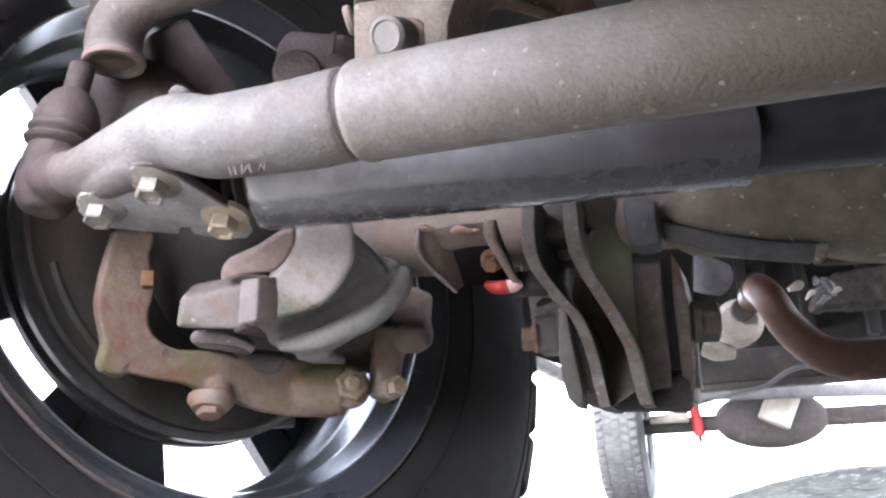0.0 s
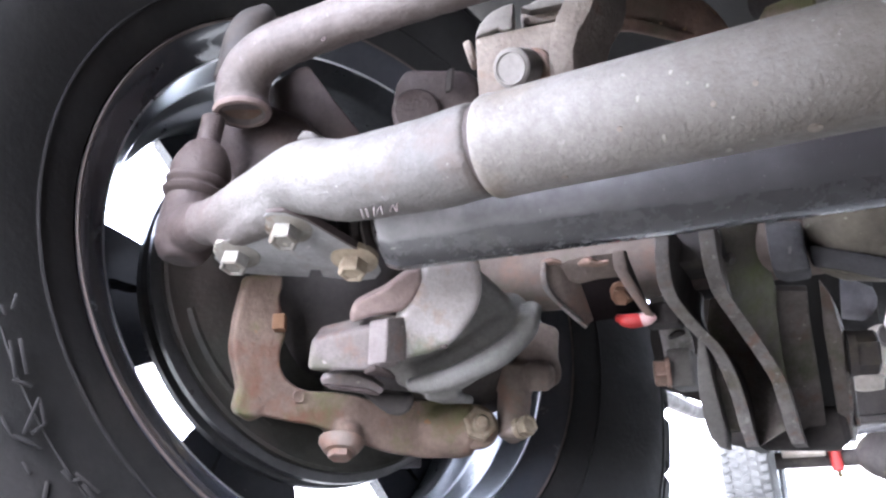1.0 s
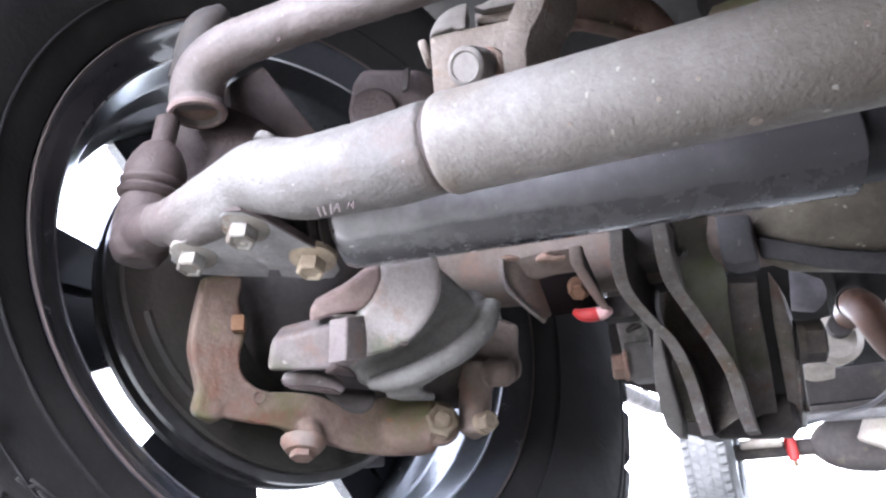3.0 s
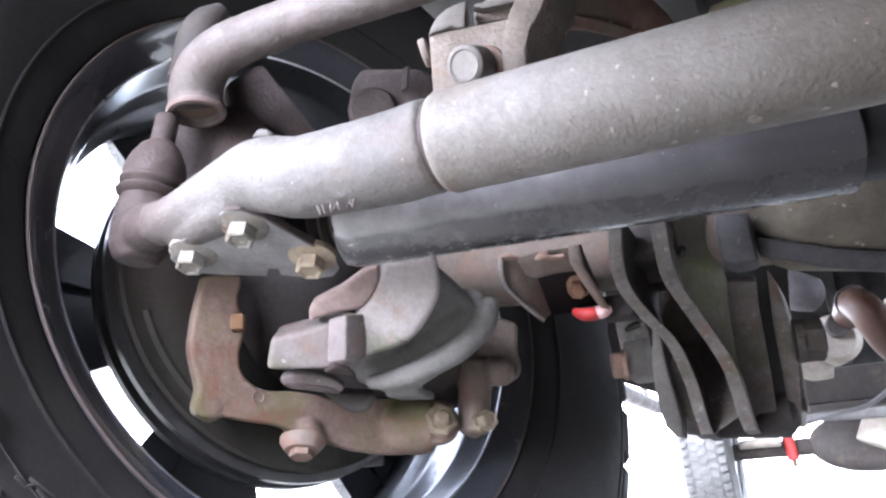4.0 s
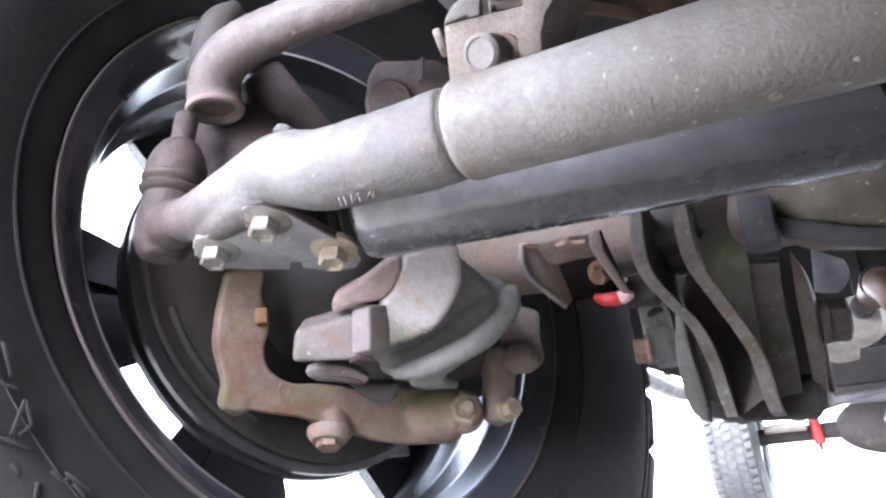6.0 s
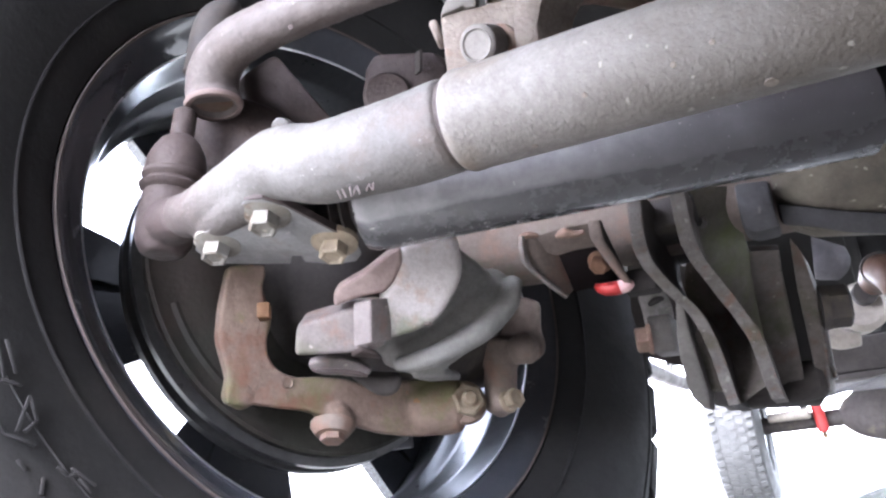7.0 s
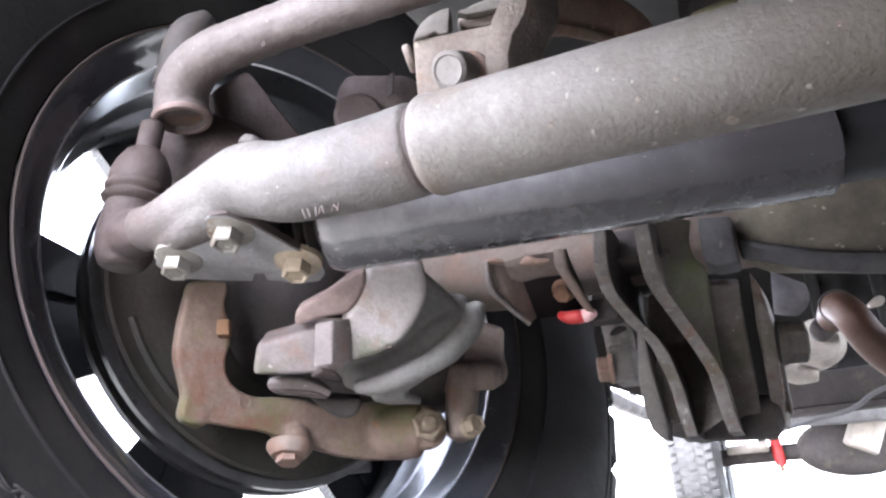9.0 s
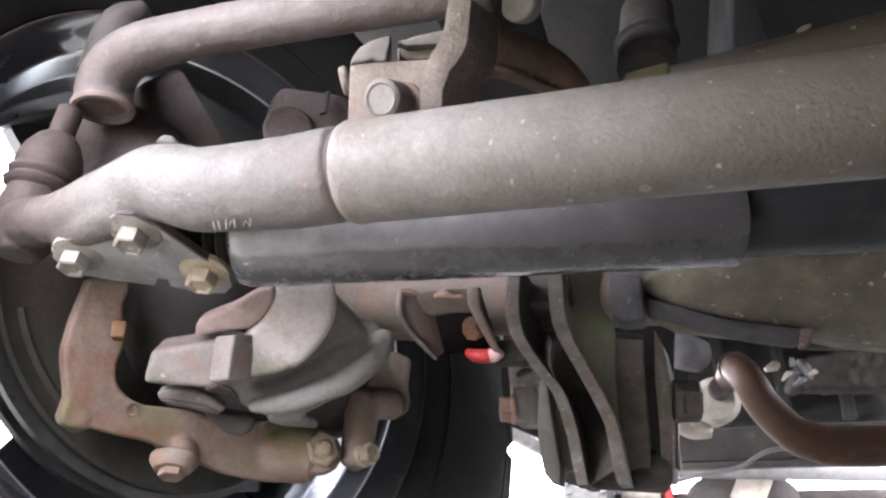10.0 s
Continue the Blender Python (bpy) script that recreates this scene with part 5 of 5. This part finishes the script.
part("neck", tube([(0.012, 1.3, 0.535), (0.036, 1.3, 0.517), (0.066, 1.32, 0.508)], [0.030, 0.032, 0.028], 28), NECK, can)

gearbox = thing("gearbox", (0.3, 2.2, 0.65), "dark ribbed gearbox casing above the crossmember", "gearbox")
cast("casing", block((0.35, 2.25, 0.68), (0.42, 0, 0), (0, 0.35, 0), (0, 0, 0.23), 0.05), UNDER, gearbox, voxel=0.012, soften=2, dent=0.06, dent_size=0.07)
for k in range(6):
    part("rib", block((0.0 + k * 0.13, 1.89, 0.62), (0.012, 0, 0), (0, 0.02, 0), (0, 0, 0.15), 0.004), UNDER, gearbox)
rng = random.Random(7)
for k in range(8):
    c = V((0.20 + 0.105 * rng.random(), 1.60 + 0.05 * rng.random(), 0.545 - 0.035 * rng.random()))
    d = V((rng.uniform(-1, 1), rng.uniform(-0.5, 0.5), rng.uniform(-1, 1))).normalized()
    r = rng.uniform(0.005, 0.011)
    part("pale_clip", tube([c - d * r * 2.2, c + V((0.003, -0.003, 0.002)), c + d * r * 1.6 + V((rng.uniform(-1, 1), 0, rng.uniform(-1, 1))) * 0.008], [r * 0.5, r, r * 0.35], 8, 3), SILVER if k % 3 else BEIGE, gearbox)
cast("pan", slab([(0.2458, 1.6921, 0.5083), (0.2809, 1.6772, 0.5712), (0.3601, 1.6436, 0.5743), (0.5122, 1.6859, 0.5822), (0.5026, 1.7170, 0.4982)], (0.0, 0.12, 0.01), 0.012, 3), DARK, gearbox, "dull grey ribbed alloy pan", voxel=0.004, soften=3, dent=0.014, dent_size=0.02)
cable = thing("brake_cable", (0.1, 1.62, 0.35), "light grey cable bent along the crossmember", "cable")
part("sheath", tube([(-0.03, 1.62, 0.322), (0.066, 1.62, 0.341), (0.127, 1.62, 0.352), (0.172, 1.62, 0.377), (0.215, 1.62, 0.384), (0.30, 1.62, 0.376), (0.60, 1.64, 0.37)], 0.0045, 12), SILVER, cable)
part("end_fitting", rod_between((-0.05, 1.62, 0.320), (-0.03, 1.62, 0.322), 0.009, 16), DARK, cable)
# unseen panels ahead of the axle, added to keep light off the rod
bumper = thing("light_blockers", (0.4, -0.45, 0.65), "unseen black panels around the axle's front, added to block light", "bumper")
part("beam", block((0.48, -0.42, 0.70), (0.60, 0, 0), (0, 0.08, 0), (0, 0, 0.24), 0.03), UNDER, bumper)
part("far_side_blocker", block((1.02, 0.35, 0.50), (0.03, 0, 0), (0, 0.80, 0), (0, 0, 0.47), 0.02), UNDER, bumper)
part("front_blocker", block((0.405, -0.045, 0.335), (0.605, 0, 0), (0, 0.008, 0), (0, 0, 0.295), 0.006), UNDER, bumper)
part("top_blocker", block((0.385, 0.02, 0.60), (0.595, 0, 0), (0, 0.40, 0), (0, 0, 0.012), 0.006), UNDER, bumper)
part("top_blocker_lip", block((0.44, 0.095, 0.487), (0.56, 0, 0), (0, 0.17, 0), (0, 0, 0.006), 0.003), UNDER, bumper)
step = thing("side_step", (-0.55, 2.4, 0.58), "pale round side step tube hung along the sill", "side step")
part("step_tube", tube([(-0.50, 0.95, 0.62), (-0.55, 1.1, 0.58), (-0.55, 2.4, 0.585), (-0.55, 3.55, 0.60), (-0.50, 3.7, 0.64)], 0.032, 24), SILVER, step)
for y in (1.4, 3.2):
    part("step_bracket", block((-0.33, y, 0.65), (0.22, 0, 0), (0, 0.02, 0), (0.0, 0, 0.012), 0.004), UNDER, step)
    part("step_drop", block((-0.54, y, 0.63), (0.012, 0, 0), (0, 0.02, 0), (0.0, 0, 0.03), 0.004), UNDER, step)

crossbar = thing("rear_crossbar", (0.3793, 3.7709, 0.4984), "pale dusty crossbar ahead of the rear axle", "crossbar")
part("bar", slab([(-0.0411, 3.6212, 0.5275), (0.7709, 3.8937, 0.5248), (1.3520, 4.0902, 0.5179), (1.3432, 4.1072, 0.4543), (0.7628, 3.9094, 0.4661), (-0.0472, 3.6329, 0.4835)], (0.0, 0.08, 0.0), 0.006), SILVER, crossbar)
part("bar_bracket", slab([(0.1588, 3.7053, 0.6478), (0.2321, 3.7309, 0.6445), (0.2114, 3.7707, 0.4955), (0.1381, 3.7451, 0.4989)], (0.0, 0.04, 0.0), 0.004), DARK, crossbar)
part("bar_bracket", slab([(1.1437, 4.0333, 0.6527), (1.2171, 4.0589, 0.6493), (1.1929, 4.1053, 0.4756), (1.1196, 4.0797, 0.4789)], (0.0, 0.04, 0.0), 0.004), DARK, crossbar)

# ---- rear axle ----
rear = thing("rear_axle", (0.28, 4.2, 0.39), "dark rear axle with round differential housing", "axle")
part("rear_tube", tube([(-0.45, 4.2, 0.40), (0.15, 4.2, 0.40), (0.45, 4.2, 0.40), (1.4, 4.2, 0.40)], [0.040, 0.042, 0.046, 0.046], 28, 1), DARK, rear)
part("rear_differential", lathe([(0.27 * math.sin(radians(a)), max(0.0001, 0.145 * math.cos(radians(a)))) for a in range(-90, 91, 10)], (0.305, 4.2, 0.405), (1, 0, 0), 40), DARK, rear)
part("cover", rod_between((0.375, 4.00, 0.520), (0.300, 4.00, 0.372), 0.074, 40, bevel=0.12), BEIGE, rear, "pale sunlit cover")
part("brake_backing", tube([(-0.27, 4.1, 0.43), (-0.09, 4.1, 0.435)], [0.022, 0.028], 16, 1), BEIGE, rear, "pale dusty bracket by the wheel")
part("hose_hook", lathe([(-0.004, 0.012), (0.004, 0.012), (0.004, 0.018), (-0.004, 0.018)], (0.635, 4.12, 0.345), (0, 1, 0), 20, True), DARK, rear)
shock = thing("shock_absorber", (-0.045, 4.2, 0.42), "bright red rear shock absorber tube", "shock absorber")
part("shock_body", tube([(-0.055, 4.15, 0.52), (-0.041, 4.15, 0.345)], 0.027, 24, 1), RED, shock)
part("shock_eye", tube([(-0.041, 4.15, 0.34), (-0.040, 4.15, 0.312)], 0.012, 16, 1), RUSTY, shock)
rear_wheel = thing("road_wheel", (-0.42, 4.2, 0.40), "rear road wheel with block-tread tyre, its rubber lightened for glare", "wheel", "wheels of the truck")
# paler copy of the tyre rubber puts the rear glare into its colour
RUBBER_LIT = surface("glare_lit_tread_rubber", (0.0660, 0.0648, 0.0624), (0.0450, 0.0444, 0.0432), 0.8, 0.0, 20, 0.4, 0.002)
rt = part("rear_tyre", lathe([(0.11, 0.22), (0.125, 0.28), (0.122, 0.33), (0.105, 0.375), (0.06, 0.392), (-0.06, 0.392), (-0.105, 0.375), (-0.122, 0.33), (-0.125, 0.28), (-0.11, 0.22)], (-0.42, 4.2, 0.40), (1, 0, 0), 96), RUBBER_LIT, rear_wheel)
for k in range(60):
    a = 2 * math.pi * k / 60
    for j in range(5):
        b = a + (0.5 * (j % 2)) * 2 * math.pi / 60
        c = V((-0.42 + (j - 2) * 0.041, 4.2 + math.cos(b) * 0.390, 0.40 + math.sin(b) * 0.390))
        n, e = V((0, math.cos(b), math.sin(b))), V((0, -math.sin(b), math.cos(b)))
        part("tread_block", block(c, V((0.0155, 0, 0)) + e * 0.003 * (1 if j % 2 else -1), e * (0.011 + 0.003 * ((k + j) % 3) / 2), n * 0.007, 0.0), RUBBER_LIT, rt)
part("rear_rim", lathe([(0.1, 0.222), (0.09, 0.2), (0.02, 0.19), (0.02, 0.05), (0.0, 0.05), (0.0, 0.21)], (-0.42, 4.2, 0.40), (1, 0, 0), 64), RIM, rear_wheel)
